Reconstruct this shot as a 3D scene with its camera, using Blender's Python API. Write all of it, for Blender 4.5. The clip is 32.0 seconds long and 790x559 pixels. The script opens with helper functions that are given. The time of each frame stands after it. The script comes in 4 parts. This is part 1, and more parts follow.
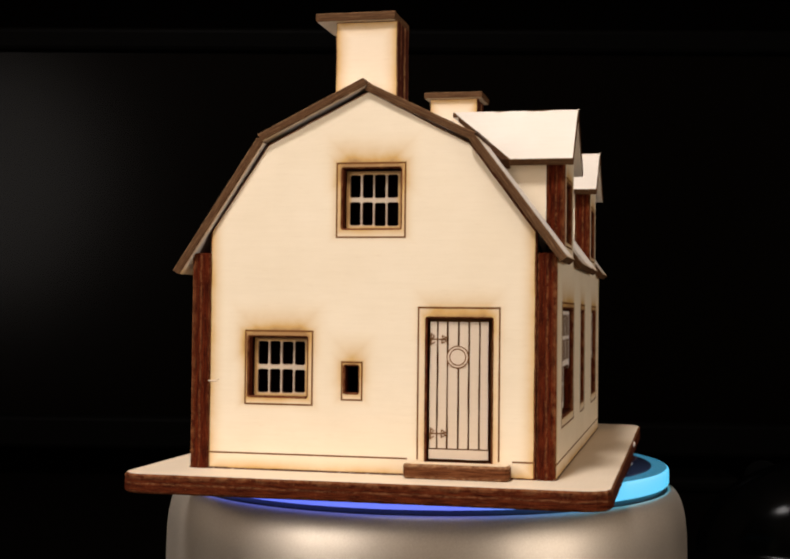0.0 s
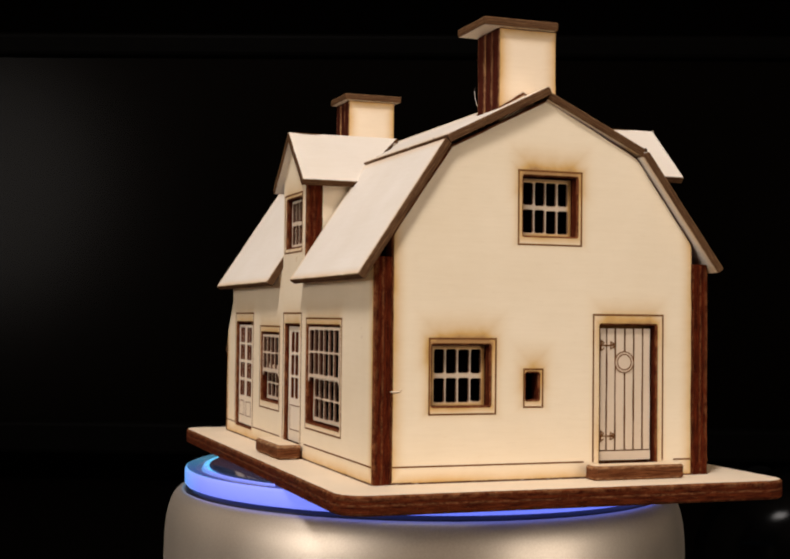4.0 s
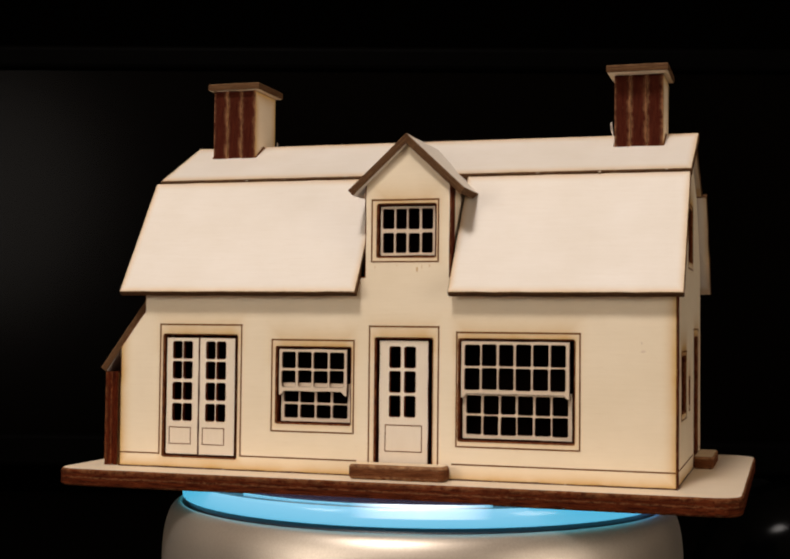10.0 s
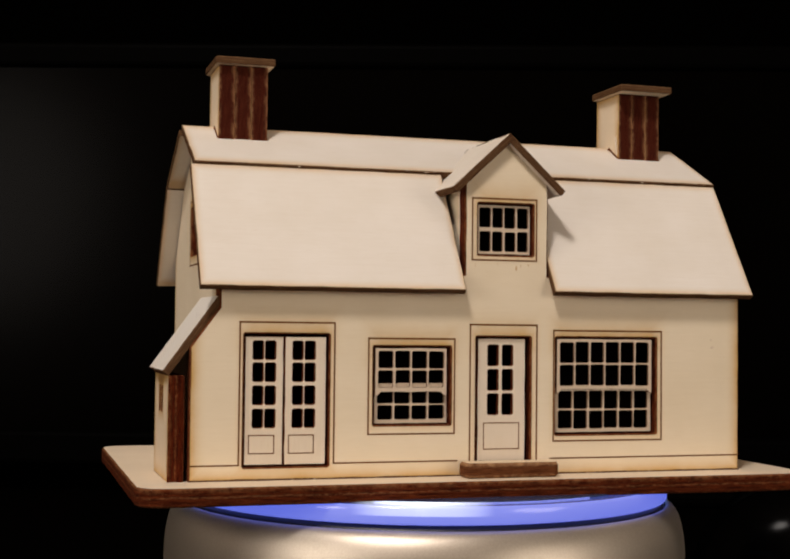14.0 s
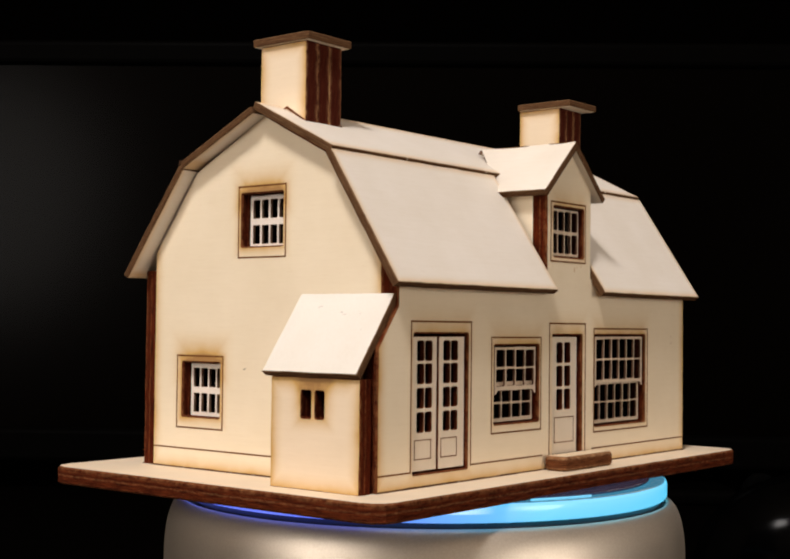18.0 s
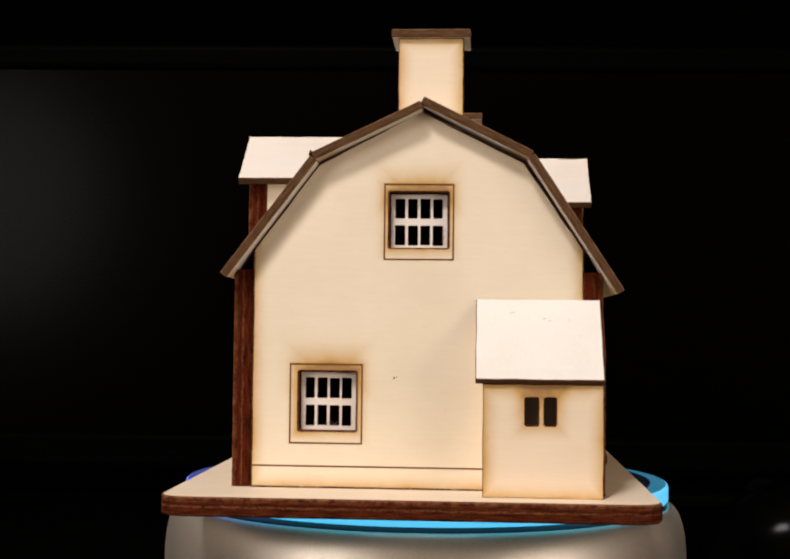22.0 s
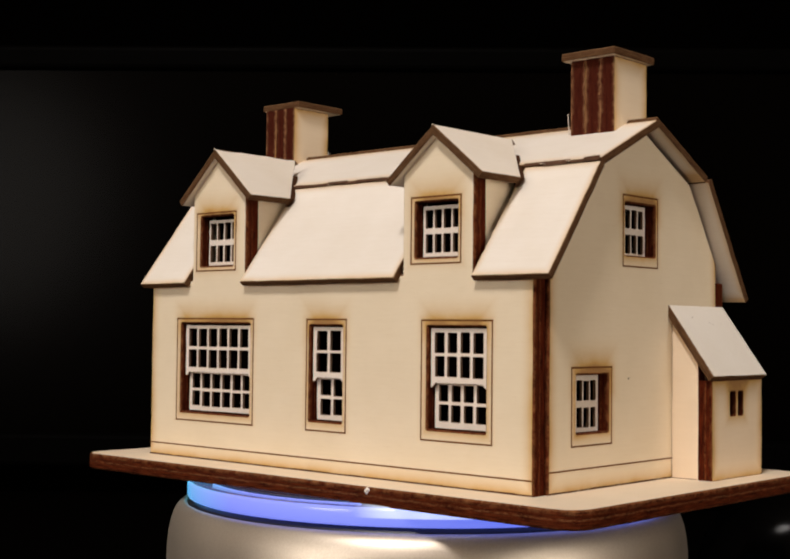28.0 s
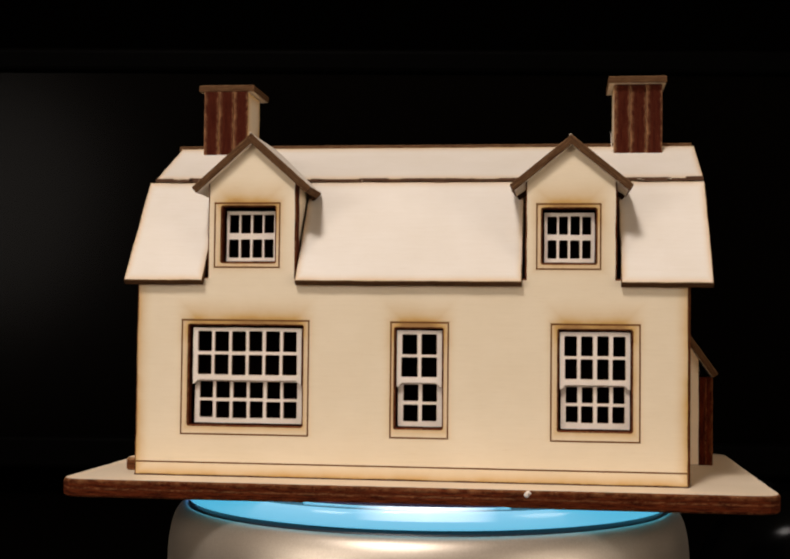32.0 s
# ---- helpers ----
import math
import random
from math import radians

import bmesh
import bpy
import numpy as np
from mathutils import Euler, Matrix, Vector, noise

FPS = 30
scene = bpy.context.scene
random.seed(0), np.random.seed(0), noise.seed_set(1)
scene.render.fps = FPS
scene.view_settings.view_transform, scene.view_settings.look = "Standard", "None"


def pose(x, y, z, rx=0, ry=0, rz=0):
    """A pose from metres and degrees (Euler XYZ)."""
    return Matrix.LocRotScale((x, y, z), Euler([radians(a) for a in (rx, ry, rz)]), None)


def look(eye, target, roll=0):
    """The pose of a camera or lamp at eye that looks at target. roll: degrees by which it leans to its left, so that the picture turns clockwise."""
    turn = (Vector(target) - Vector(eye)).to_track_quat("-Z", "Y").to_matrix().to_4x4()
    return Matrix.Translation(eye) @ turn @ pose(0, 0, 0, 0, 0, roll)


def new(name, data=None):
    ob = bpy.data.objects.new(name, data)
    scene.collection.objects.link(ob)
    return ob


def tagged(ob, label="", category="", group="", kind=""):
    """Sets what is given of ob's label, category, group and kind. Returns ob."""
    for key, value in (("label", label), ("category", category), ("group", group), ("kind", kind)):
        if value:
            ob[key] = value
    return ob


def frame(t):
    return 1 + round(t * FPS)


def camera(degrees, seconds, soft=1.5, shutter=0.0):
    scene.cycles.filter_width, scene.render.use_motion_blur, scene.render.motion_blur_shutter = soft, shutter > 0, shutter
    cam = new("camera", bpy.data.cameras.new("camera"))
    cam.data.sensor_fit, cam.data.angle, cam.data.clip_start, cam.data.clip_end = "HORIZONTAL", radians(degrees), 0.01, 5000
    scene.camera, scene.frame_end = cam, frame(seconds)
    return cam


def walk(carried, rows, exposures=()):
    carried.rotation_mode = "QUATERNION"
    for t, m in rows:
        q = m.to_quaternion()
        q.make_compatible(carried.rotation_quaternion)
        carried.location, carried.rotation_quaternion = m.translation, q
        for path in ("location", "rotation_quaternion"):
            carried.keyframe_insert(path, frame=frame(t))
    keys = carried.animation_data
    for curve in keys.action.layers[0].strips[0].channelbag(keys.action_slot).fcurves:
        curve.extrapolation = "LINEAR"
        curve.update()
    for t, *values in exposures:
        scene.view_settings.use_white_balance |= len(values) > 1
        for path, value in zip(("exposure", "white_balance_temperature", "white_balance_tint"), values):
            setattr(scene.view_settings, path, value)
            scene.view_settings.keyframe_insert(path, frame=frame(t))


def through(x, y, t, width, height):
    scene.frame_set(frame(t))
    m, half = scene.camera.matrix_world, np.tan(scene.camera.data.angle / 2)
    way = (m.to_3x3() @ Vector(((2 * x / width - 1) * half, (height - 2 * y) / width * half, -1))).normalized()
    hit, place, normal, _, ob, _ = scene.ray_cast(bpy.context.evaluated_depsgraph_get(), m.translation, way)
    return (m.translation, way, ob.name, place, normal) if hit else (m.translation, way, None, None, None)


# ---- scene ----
# A laser-cut plywood model house turning on a lit display turntable, filmed from close by.
# Lengths in the house are in millimetres (MM); the world is in metres, z = 0 is the top of the model's baseboard.
from mathutils.geometry import tessellate_polygon

MM = 0.001
EYE = (0.0, -0.30778, 0.03055)
ROLL = 0.615

cam = camera(33.571, 32.0, soft=2.15)


def aim(pitch, yaw):
    """A camera pose at EYE: degrees upward, and degrees to its left."""
    return pose(*EYE, 90 + pitch, 0, yaw) @ pose(0, 0, 0, 0, 0, ROLL)


walk(cam, [(t, aim(p, y)) for t, p, y in [
    (0, 1.468, 1.640), (0.5, 1.469, 1.648), (1, 1.480, 1.655), (1.5, 1.501, 1.539), (2, 1.548, 1.487), (2.5, 1.607, 1.471), (3, 1.665, 1.561), (3.5,
    1.687, 1.557), (5.5, 1.875, 1.409), (6, 2.033, 1.396), (6.5, 2.082, 1.393), (7, 2.056, 1.441), (7.5, 2.066, 1.477), (8, 2.068, 1.423), (8.5,
    2.134, 1.338), (9, 2.221, 1.392), (9.5, 2.254, 1.397), (10, 2.242, 1.462), (10.5, 2.202, 1.517), (11, 2.170, 1.566), (11.5, 2.139, 1.573), (12,
    2.143, 1.574), (12.5, 2.156, 1.540), (13, 2.163, 1.531), (13.5, 2.115, 1.533), (15.5, 2.137, 1.542), (16, 2.093, 1.656), (16.5, 2.069, 1.748),
    (17, 2.062, 1.726), (17.5, 2.059, 1.725), (18, 2.021, 1.545), (18.5, 2.088, 1.552), (19, 2.132, 1.637), (19.5, 2.161, 1.668), (20, 2.143, 1.675),
    (20.5, 2.196, 1.589), (21, 2.201, 1.567), (21.5, 2.225, 1.613), (22, 2.203, 1.594), (22.5, 2.177, 1.647), (23, 2.140, 1.657), (23.5, 2.164,
    1.642), (24, 2.168, 1.653), (24.5, 2.177, 1.609), (25, 2.169, 1.614), (25.5, 2.141, 1.627), (27.5, 2.215, 1.585), (28, 2.232, 1.661), (28.5,
    2.224, 1.675), (29, 2.212, 1.707), (29.5, 2.183, 1.668), (30, 2.209, 1.627), (30.5, 2.215, 1.644), (31, 2.267, 1.682), (31.5, 2.320, 1.697), (32,
    2.338, 1.712)]],
     exposures=[(0, 0.11, 6120, 10), (2, 0.03, 6150, 11), (4, 0.03, 6200, 10), (6, 0.05, 6220, 9), (7, -0.16, 6280, 10), (9, -0.30, 6330, 10), (13, -0.42, 6390, 10),
                (16, -0.20, 6190, 10), (18, 0.11, 6110, 9), (20, 0.03, 6110, 10), (22, 0.01, 5980, 10), (24, -0.10, 6250, 11), (26, -0.07, 6220, 11), (29, -0.20, 6220, 8), (32, -0.34, 6350, 10)])

# ---- light: a ceiling lamp above and to the left of the camera, a wide unseen fill added off to the right, a small lamp low on the left ----
world = bpy.data.worlds.new("room_dark")
scene.world = world
world.use_nodes = True
world.node_tree.nodes["Background"].inputs[0].default_value = (0.9, 0.70, 0.5, 1)
world.node_tree.nodes["Background"].inputs[1].default_value = 0.034


def area_lamp(name, eye, target, watts, size, colour):
    lamp = bpy.data.lights.new(name, "AREA")
    lamp.shape, lamp.size, lamp.energy, lamp.color = "DISK", size, watts, colour
    ob = new(name, lamp)
    ob.matrix_world = look(eye, target)
    return ob


def bulb(name, eye, watts, radius, colour):
    lamp = bpy.data.lights.new(name, "POINT")
    lamp.energy, lamp.shadow_soft_size, lamp.color = watts, radius, colour
    new(name, lamp).location = eye


bulb("ceiling_lamp", (-0.25, -0.70, 0.98), 43.5, 0.10, (1.0, 0.903, 0.83))
area_lamp("right_fill", (1.0, -0.80, 0.16), (0, 0, 0.04), 4.9, 0.56, (1.0, 0.855, 0.71))
area_lamp("side_lamp", (-0.56, -0.60, 0.19), (0, 0, 0.04), 2.1, 0.30, (1.0, 0.885, 0.77))


# ---- materials ----
class Nodes:
    """Short hand for building a material's node tree."""

    def __init__(self, name):
        self.mat = bpy.data.materials.new(name)
        self.mat.use_nodes = True
        self.tree = self.mat.node_tree
        self.bsdf = self.tree.nodes["Principled BSDF"]

    def add(self, kind, **inputs):
        node = self.tree.nodes.new(kind)
        for key, value in inputs.items():
            self.put(node.inputs[key.replace("_", " ")], value)
        return node

    def put(self, socket, value):
        if isinstance(value, bpy.types.NodeSocket):
            self.tree.links.new(value, socket)
        else:
            socket.default_value = value

    def math(self, op, a, b=0.0, clamp=False):
        node = self.tree.nodes.new("ShaderNodeMath")
        node.operation, node.use_clamp = op, clamp
        self.put(node.inputs[0], a)
        self.put(node.inputs[1], b)
        return node.outputs[0]

    def mix(self, fac, a, b, blend="MIX"):
        node = self.tree.nodes.new("ShaderNodeMix")
        node.data_type, node.blend_type = "RGBA", blend
        self.put(node.inputs[0], fac)
        self.put(node.inputs[6], a)
        self.put(node.inputs[7], b)
        return node.outputs[2]

    def noise(self, scale, stretch=(1, 1, 1), detail=3.0, rough=0.55, coord="Object"):
        tex = self.tree.nodes.new("ShaderNodeTexCoord")
        mapping = self.add("ShaderNodeMapping", Scale=stretch)
        self.tree.links.new(tex.outputs[coord], mapping.inputs["Vector"])
        node = self.add("ShaderNodeTexNoise", Scale=scale, Detail=detail, Roughness=rough)
        self.tree.links.new(mapping.outputs[0], node.inputs["Vector"])
        return node.outputs["Fac"]

    def ramp(self, fac, lo, hi):
        node = self.add("ShaderNodeMapRange", Value=fac)
        node.inputs["From Min"].default_value, node.inputs["From Max"].default_value = lo, hi
        return node.outputs[0]

    def bump(self, height, strength, distance):
        node = self.add("ShaderNodeBump", Strength=strength, Distance=distance, Height=height)
        self.tree.links.new(node.outputs[0], self.bsdf.inputs["Normal"])

    def set(self, **inputs):
        for key, value in inputs.items():
            self.put(self.bsdf.inputs[key.replace("_", " ")], value)
        return self.mat


def rgb(r, g, b):
    return (r, g, b, 1.0)


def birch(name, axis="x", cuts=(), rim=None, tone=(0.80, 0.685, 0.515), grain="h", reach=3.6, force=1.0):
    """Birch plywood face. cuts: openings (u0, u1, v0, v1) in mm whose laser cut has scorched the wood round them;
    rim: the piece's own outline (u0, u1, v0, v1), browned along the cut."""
    n = Nodes(name)
    stretch = {"h": (0.06, 0.06, 1.0), "v": (1.0, 1.0, 0.06), "x": (0.06, 1.0, 1.0), "y": (1.0, 0.06, 1.0)}[grain]
    fine = n.noise(1900.0, stretch, 4.0, 0.65)
    broad = n.noise(75.0, (1, 1, 1), 3.0)
    pores = n.noise(5200.0, stretch, 2.0, 0.5)
    shade = n.math("ADD", n.math("MULTIPLY", n.ramp(fine, 0.25, 0.75), 0.07), n.math("MULTIPLY", n.ramp(broad, 0.3, 0.7), 0.10))
    pale = rgb(*(min(1, c * 1.07) for c in tone))
    deep = rgb(tone[0] * 0.96, tone[1] * 0.938, tone[2] * 0.89)
    colour = n.mix(n.math("MULTIPLY", shade, 5.0, True), deep, pale)
    colour = n.mix(n.math("MULTIPLY", n.math("GREATER_THAN", pores, 0.66), 0.10), colour, rgb(tone[0] * 0.7, tone[1] * 0.55, tone[2] * 0.38))
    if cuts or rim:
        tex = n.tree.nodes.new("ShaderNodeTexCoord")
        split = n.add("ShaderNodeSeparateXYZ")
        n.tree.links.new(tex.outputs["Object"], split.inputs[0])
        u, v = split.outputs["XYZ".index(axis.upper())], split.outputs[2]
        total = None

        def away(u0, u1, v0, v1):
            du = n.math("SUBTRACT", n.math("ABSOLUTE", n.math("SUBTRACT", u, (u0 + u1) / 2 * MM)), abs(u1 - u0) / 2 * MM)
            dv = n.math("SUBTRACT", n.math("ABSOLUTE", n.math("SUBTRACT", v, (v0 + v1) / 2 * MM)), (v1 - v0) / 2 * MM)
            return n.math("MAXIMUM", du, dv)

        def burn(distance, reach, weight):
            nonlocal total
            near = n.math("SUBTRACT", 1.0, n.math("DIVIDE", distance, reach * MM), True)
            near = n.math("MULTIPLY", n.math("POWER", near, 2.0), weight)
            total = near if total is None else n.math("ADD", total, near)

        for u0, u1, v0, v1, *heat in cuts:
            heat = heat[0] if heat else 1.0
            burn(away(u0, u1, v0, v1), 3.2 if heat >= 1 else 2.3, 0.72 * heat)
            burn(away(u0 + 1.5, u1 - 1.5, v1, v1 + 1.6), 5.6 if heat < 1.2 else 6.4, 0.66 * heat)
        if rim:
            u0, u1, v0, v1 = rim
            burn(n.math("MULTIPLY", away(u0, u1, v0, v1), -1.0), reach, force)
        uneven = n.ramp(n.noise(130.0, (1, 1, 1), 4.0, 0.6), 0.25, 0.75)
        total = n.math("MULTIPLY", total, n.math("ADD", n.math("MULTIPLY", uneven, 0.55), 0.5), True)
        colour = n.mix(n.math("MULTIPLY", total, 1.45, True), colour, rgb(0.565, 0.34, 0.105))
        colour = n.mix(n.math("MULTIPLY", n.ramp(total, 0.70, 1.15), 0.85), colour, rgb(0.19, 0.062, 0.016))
    n.bump(fine, 0.10, 0.0001)
    return n.set(Base_Color=colour, Roughness=0.62)


def burnt_edge(name, dark, mid, light, stripes):
    """The charred cut edge of plywood: its plies run along the edge (UV u goes through the thickness, v along it in mm)."""
    n = Nodes(name)
    uv = n.tree.nodes.new("ShaderNodeUVMap")
    split = n.add("ShaderNodeSeparateXYZ")
    n.tree.links.new(uv.outputs[0], split.inputs[0])
    wob = n.noise(1.0, (0.8, 0.45, 1), 3.0, coord="UV")
    through = n.math("ADD", split.outputs[0], n.math("MULTIPLY", n.math("SUBTRACT", wob, 0.5), 0.22))
    wave = n.math("ABSOLUTE", n.math("SINE", n.math("MULTIPLY", through, math.pi * stripes)))
    line = n.math("SUBTRACT", 1.0, n.math("MULTIPLY", wave, 1.9), True)
    patchy = n.ramp(n.noise(1.0, (5, 0.9, 1), 4.0, 0.7, coord="UV"), 0.40, 0.62)
    streak = n.ramp(n.noise(1.0, (7, 0.22, 1), 4.0, 0.6, coord="UV"), 0.36, 0.66)
    fleck = n.ramp(n.noise(1.0, (9, 2.4, 1), 3.0, 0.7, coord="UV"), 0.60, 0.74)
    colour = n.mix(streak, rgb(*dark), rgb(*mid))
    colour = n.mix(n.math("MULTIPLY", n.math("MULTIPLY", line, patchy, True), 0.38 if stripes > 1 else 0.62), colour, rgb(*light))
    colour = n.mix(n.math("MULTIPLY", fleck, 0.34 if stripes > 1 else 0.15), colour, rgb(*light))
    # rubbed pale along the outer arris
    worn = n.math("SUBTRACT", 1.0, n.math("DIVIDE", through, 0.30), True)
    rub = n.ramp(n.noise(1.0, (2, 0.5, 1), 4.0, 0.7, coord="UV"), 0.42, 0.62)
    colour = n.mix(n.math("MULTIPLY", n.math("MULTIPLY", worn, rub, True), 0.55), colour, rgb(light[0] * 0.9, light[1] * 0.85, light[2] * 0.8))
    n.bump(n.noise(1.0, (8, 1.2, 1), 4.0, coord="UV"), 0.5, 0.0003)
    return n.set(Base_Color=colour, Roughness=0.9, Specular_IOR_Level=0.04)


def plain(name, colour, rough, metal=0.0, speck=0.12, scale=400.0, gloss=0.5):
    n = Nodes(name)
    a = rgb(*(c * (1 - speck) for c in colour))
    b = rgb(*(min(1.0, c * (1 + speck)) for c in colour))
    n.set(Base_Color=n.mix(n.ramp(n.noise(scale), 0.3, 0.7), a, b), Metallic=metal, Specular_IOR_Level=gloss)
    return n.set(Roughness=n.math("ADD", n.math("MULTIPLY", n.noise(scale * 0.3), 0.16), rough - 0.08))


EDGE = burnt_edge("charred_plywood_edge", (0.026, 0.0036, 0.0013), (0.092, 0.0145, 0.0038), (0.32, 0.14, 0.055), 2.0)
CHAR = burnt_edge("charred_chimney_edge", (0.036, 0.006, 0.003), (0.062, 0.013, 0.006), (0.48, 0.26, 0.13), 1.0)
ROOF_EDGE = burnt_edge("browned_roof_edge", (0.055, 0.023, 0.010), (0.13, 0.068, 0.031), (0.29, 0.18, 0.10), 2.0)
STEP_EDGE = burnt_edge("worn_step_edge", (0.060, 0.017, 0.006), (0.150, 0.055, 0.020), (0.48, 0.29, 0.15), 1.0)
BOARD_EDGE = burnt_edge("worn_board_edge", (0.030, 0.005, 0.0017), (0.100, 0.020, 0.0058), (0.36, 0.175, 0.075), 2.0)
JOINT = plain("charred_notch", (0.055, 0.024, 0.011), 0.9, speck=0.4, scale=900.0, gloss=0.05)
SCORE = plain("scored_line", (0.16, 0.066, 0.020), 0.9, gloss=0.05)
SASH = birch("window_sash_birch", tone=(0.62, 0.505, 0.385))
SASH_EDGE = plain("browned_sash_edge", (0.13, 0.06, 0.03), 0.7)
PALE_EDGE = plain("pale_sash_edge", (0.17, 0.10, 0.055), 0.8)
WHITE = birch("pale_sash_birch", tone=(0.78, 0.70, 0.63))
ROOF = birch("shed_roof_birch", tone=(0.735, 0.695, 0.64), grain="x")
DOOR = birch("door_birch", tone=(0.74, 0.64, 0.515), grain="v")
DORMER_ROOF = birch("dormer_roof_birch", tone=(0.755, 0.695, 0.62), grain="y")
BOARD = birch("baseboard_birch", tone=(0.78, 0.66, 0.51), grain="x")
CAP = birch("chimney_cap_birch", tone=(0.72, 0.60, 0.45))


# ---- building helpers ----
def part(name, bm, mats, parent, label=""):
    mesh = bpy.data.meshes.new(name)
    bm.to_mesh(mesh)
    bm.free()
    for m in mats if isinstance(mats, (list, tuple)) else [mats]:
        mesh.materials.append(m)
    ob = new(name, mesh)
    ob.parent = parent
    if label:
        ob["label"] = label
    return ob


def turned(loop, ccw):
    area = sum(a[0] * b[1] - b[0] * a[1] for a, b in zip(loop, loop[1:] + loop[:1]))
    return loop if (area > 0) == ccw else loop[::-1]


def inset(loop, c):
    """The loop moved to its left by c."""
    out = []
    for i, p in enumerate(loop):
        a, b = Vector(p) - Vector(loop[i - 1]), Vector(loop[(i + 1) % len(loop)]) - Vector(p)
        a, b = a.normalized(), b.normalized()
        na, nb = Vector((-a.y, a.x)), Vector((-b.y, b.x))
        m = na + nb
        m = m / max(0.35, m.dot(na)) if m.length > 1e-6 else na
        out.append((p[0] + m.x * c, p[1] + m.y * c))
    return out


def rough_cut(loop, step=3.0, wobble=0.06):
    """Long straight cuts with the slight waver of a laser cut in wood."""
    out = []
    for p, q in zip(loop, loop[1:] + loop[:1]):
        out.append(p)
        d = Vector(q) - Vector(p)
        n = int(d.length / step) if d.length > 9 else 0
        for k in range(1, n):
            off = random.uniform(-wobble, wobble)
            out.append((p[0] + d.x * k / n - d.y / d.length * off, p[1] + d.y * k / n + d.x / d.length * off))
    return out


def slab(bm, outline, holes, at, u, v, thick, chamfer=0.12):
    """A plate of sheet wood, in mm: outline and holes in (u, v) from the point at; its face looks along u x v and its body lies behind.
    Faces take material 0, cut edges material 1."""
    at, u, v = Vector(at), Vector(u).normalized(), Vector(v).normalized()
    w = u.cross(v)
    uv = bm.loops.layers.uv.verify()
    loops = [turned(rough_cut(list(outline)), True)] + [turned(list(h), False) for h in holes]
    fronts, backs = [], []
    for loop in loops:
        small = inset(loop, chamfer)
        run = [0.0]
        for p, q in zip(loop, loop[1:] + loop[:1]):
            run.append(run[-1] + math.hypot(q[0] - p[0], q[1] - p[1]))
        shift = random.uniform(0, 50)
        rings = []
        for pts, depth in ((small, 0), (loop, chamfer), (loop, thick - chamfer), (small, thick)):
            rings.append([bm.verts.new((at + u * a + v * b - w * depth) * MM) for a, b in pts])
        for k, (r0, r1) in enumerate(zip(rings, rings[1:])):
            for i in range(len(loop)):
                j = (i + 1) % len(loop)
                f = bm.faces.new((r0[i], r1[i], r1[j], r0[j]))
                f.material_index = 1
                for lp, (q, s) in zip(f.loops, ((k, i), (k + 1, i), (k + 1, i + 1), (k, i + 1))):
                    lp[uv].uv = ((0.0, 0.06, 0.94, 1.0)[q], run[s] + shift)
        fronts.append((small, rings[0]))
        backs.append(rings[3])
    flat = [vert for _, ring in fronts for vert in ring]
    back = [vert for ring in backs for vert in ring]
    for tri in tessellate_polygon([[Vector((a, b, 0)) for a, b in small] for small, _ in fronts]):
        p = [flat[i].co for i in tri]
        if (p[1] - p[0]).cross(p[2] - p[0]).dot(w) < 0:
            tri = tri[::-1]
        for verts in ([flat[i] for i in tri], [back[i] for i in reversed(tri)]):
            try:
                bm.faces.new(verts).material_index = 0
            except ValueError:
                pass


def plate(name, outline, holes, at, u, v, thick, mats, parent, label="", chamfer=0.12):
    bm = bmesh.new()
    slab(bm, outline, holes, at, u, v, thick, chamfer)
    return part(name, bm, mats, parent, label)


def rect(u0, u1, v0, v1, r=0.0):
    u0, u1, v0, v1 = min(u0, u1), max(u0, u1), min(v0, v1), max(v0, v1)
    if r <= 0:
        return [(u0, v0), (u1, v0), (u1, v1), (u0, v1)]
    out = []
    for cu, cv, a0 in ((u1 - r, v0 + r, -90), (u1 - r, v1 - r, 0), (u0 + r, v1 - r, 90), (u0 + r, v0 + r, 180)):
        out += [(cu + r * math.cos(radians(a0 + k * 30)), cv + r * math.sin(radians(a0 + k * 30))) for k in range(4)]
    return out


def strip(bm, a, b, width, at, u, v, proud=0.05):
    """A scored line from a to b on the plane through at, as a very low bar."""
    a, b = Vector(a), Vector(b)
    d = (b - a).normalized()
    n = Vector((-d.y, d.x)) * width / 2
    a, b = a - d * width / 2, b + d * width / 2
    at, u, v = Vector(at), Vector(u), Vector(v)
    w = u.cross(v)
    low, top = [], []
    for p in (a - n, b - n, b + n, a + n):
        low.append(bm.verts.new((at + u * p.x + v * p.y - w * 0.05) * MM))
        top.append(bm.verts.new((at + u * p.x + v * p.y + w * proud) * MM))
    bm.faces.new(top)
    for i in range(4):
        bm.faces.new((low[i], low[(i + 1) % 4], top[(i + 1) % 4], top[i]))


def lathe(bm, profile, steps=96, material=0):
    """Turns a profile of (radius, z) in mm round the z axis."""
    rings = []
    for r, z in profile:
        rings.append([bm.verts.new((r * math.cos(2 * math.pi * k / steps) * MM, r * math.sin(2 * math.pi * k / steps) * MM, z * MM)) for k in range(steps)])
    for r0, r1 in zip(rings, rings[1:]):
        for k in range(steps):
            f = bm.faces.new((r0[k], r0[(k + 1) % steps], r1[(k + 1) % steps], r1[k]))
            f.smooth, f.material_index = True, material
    return rings


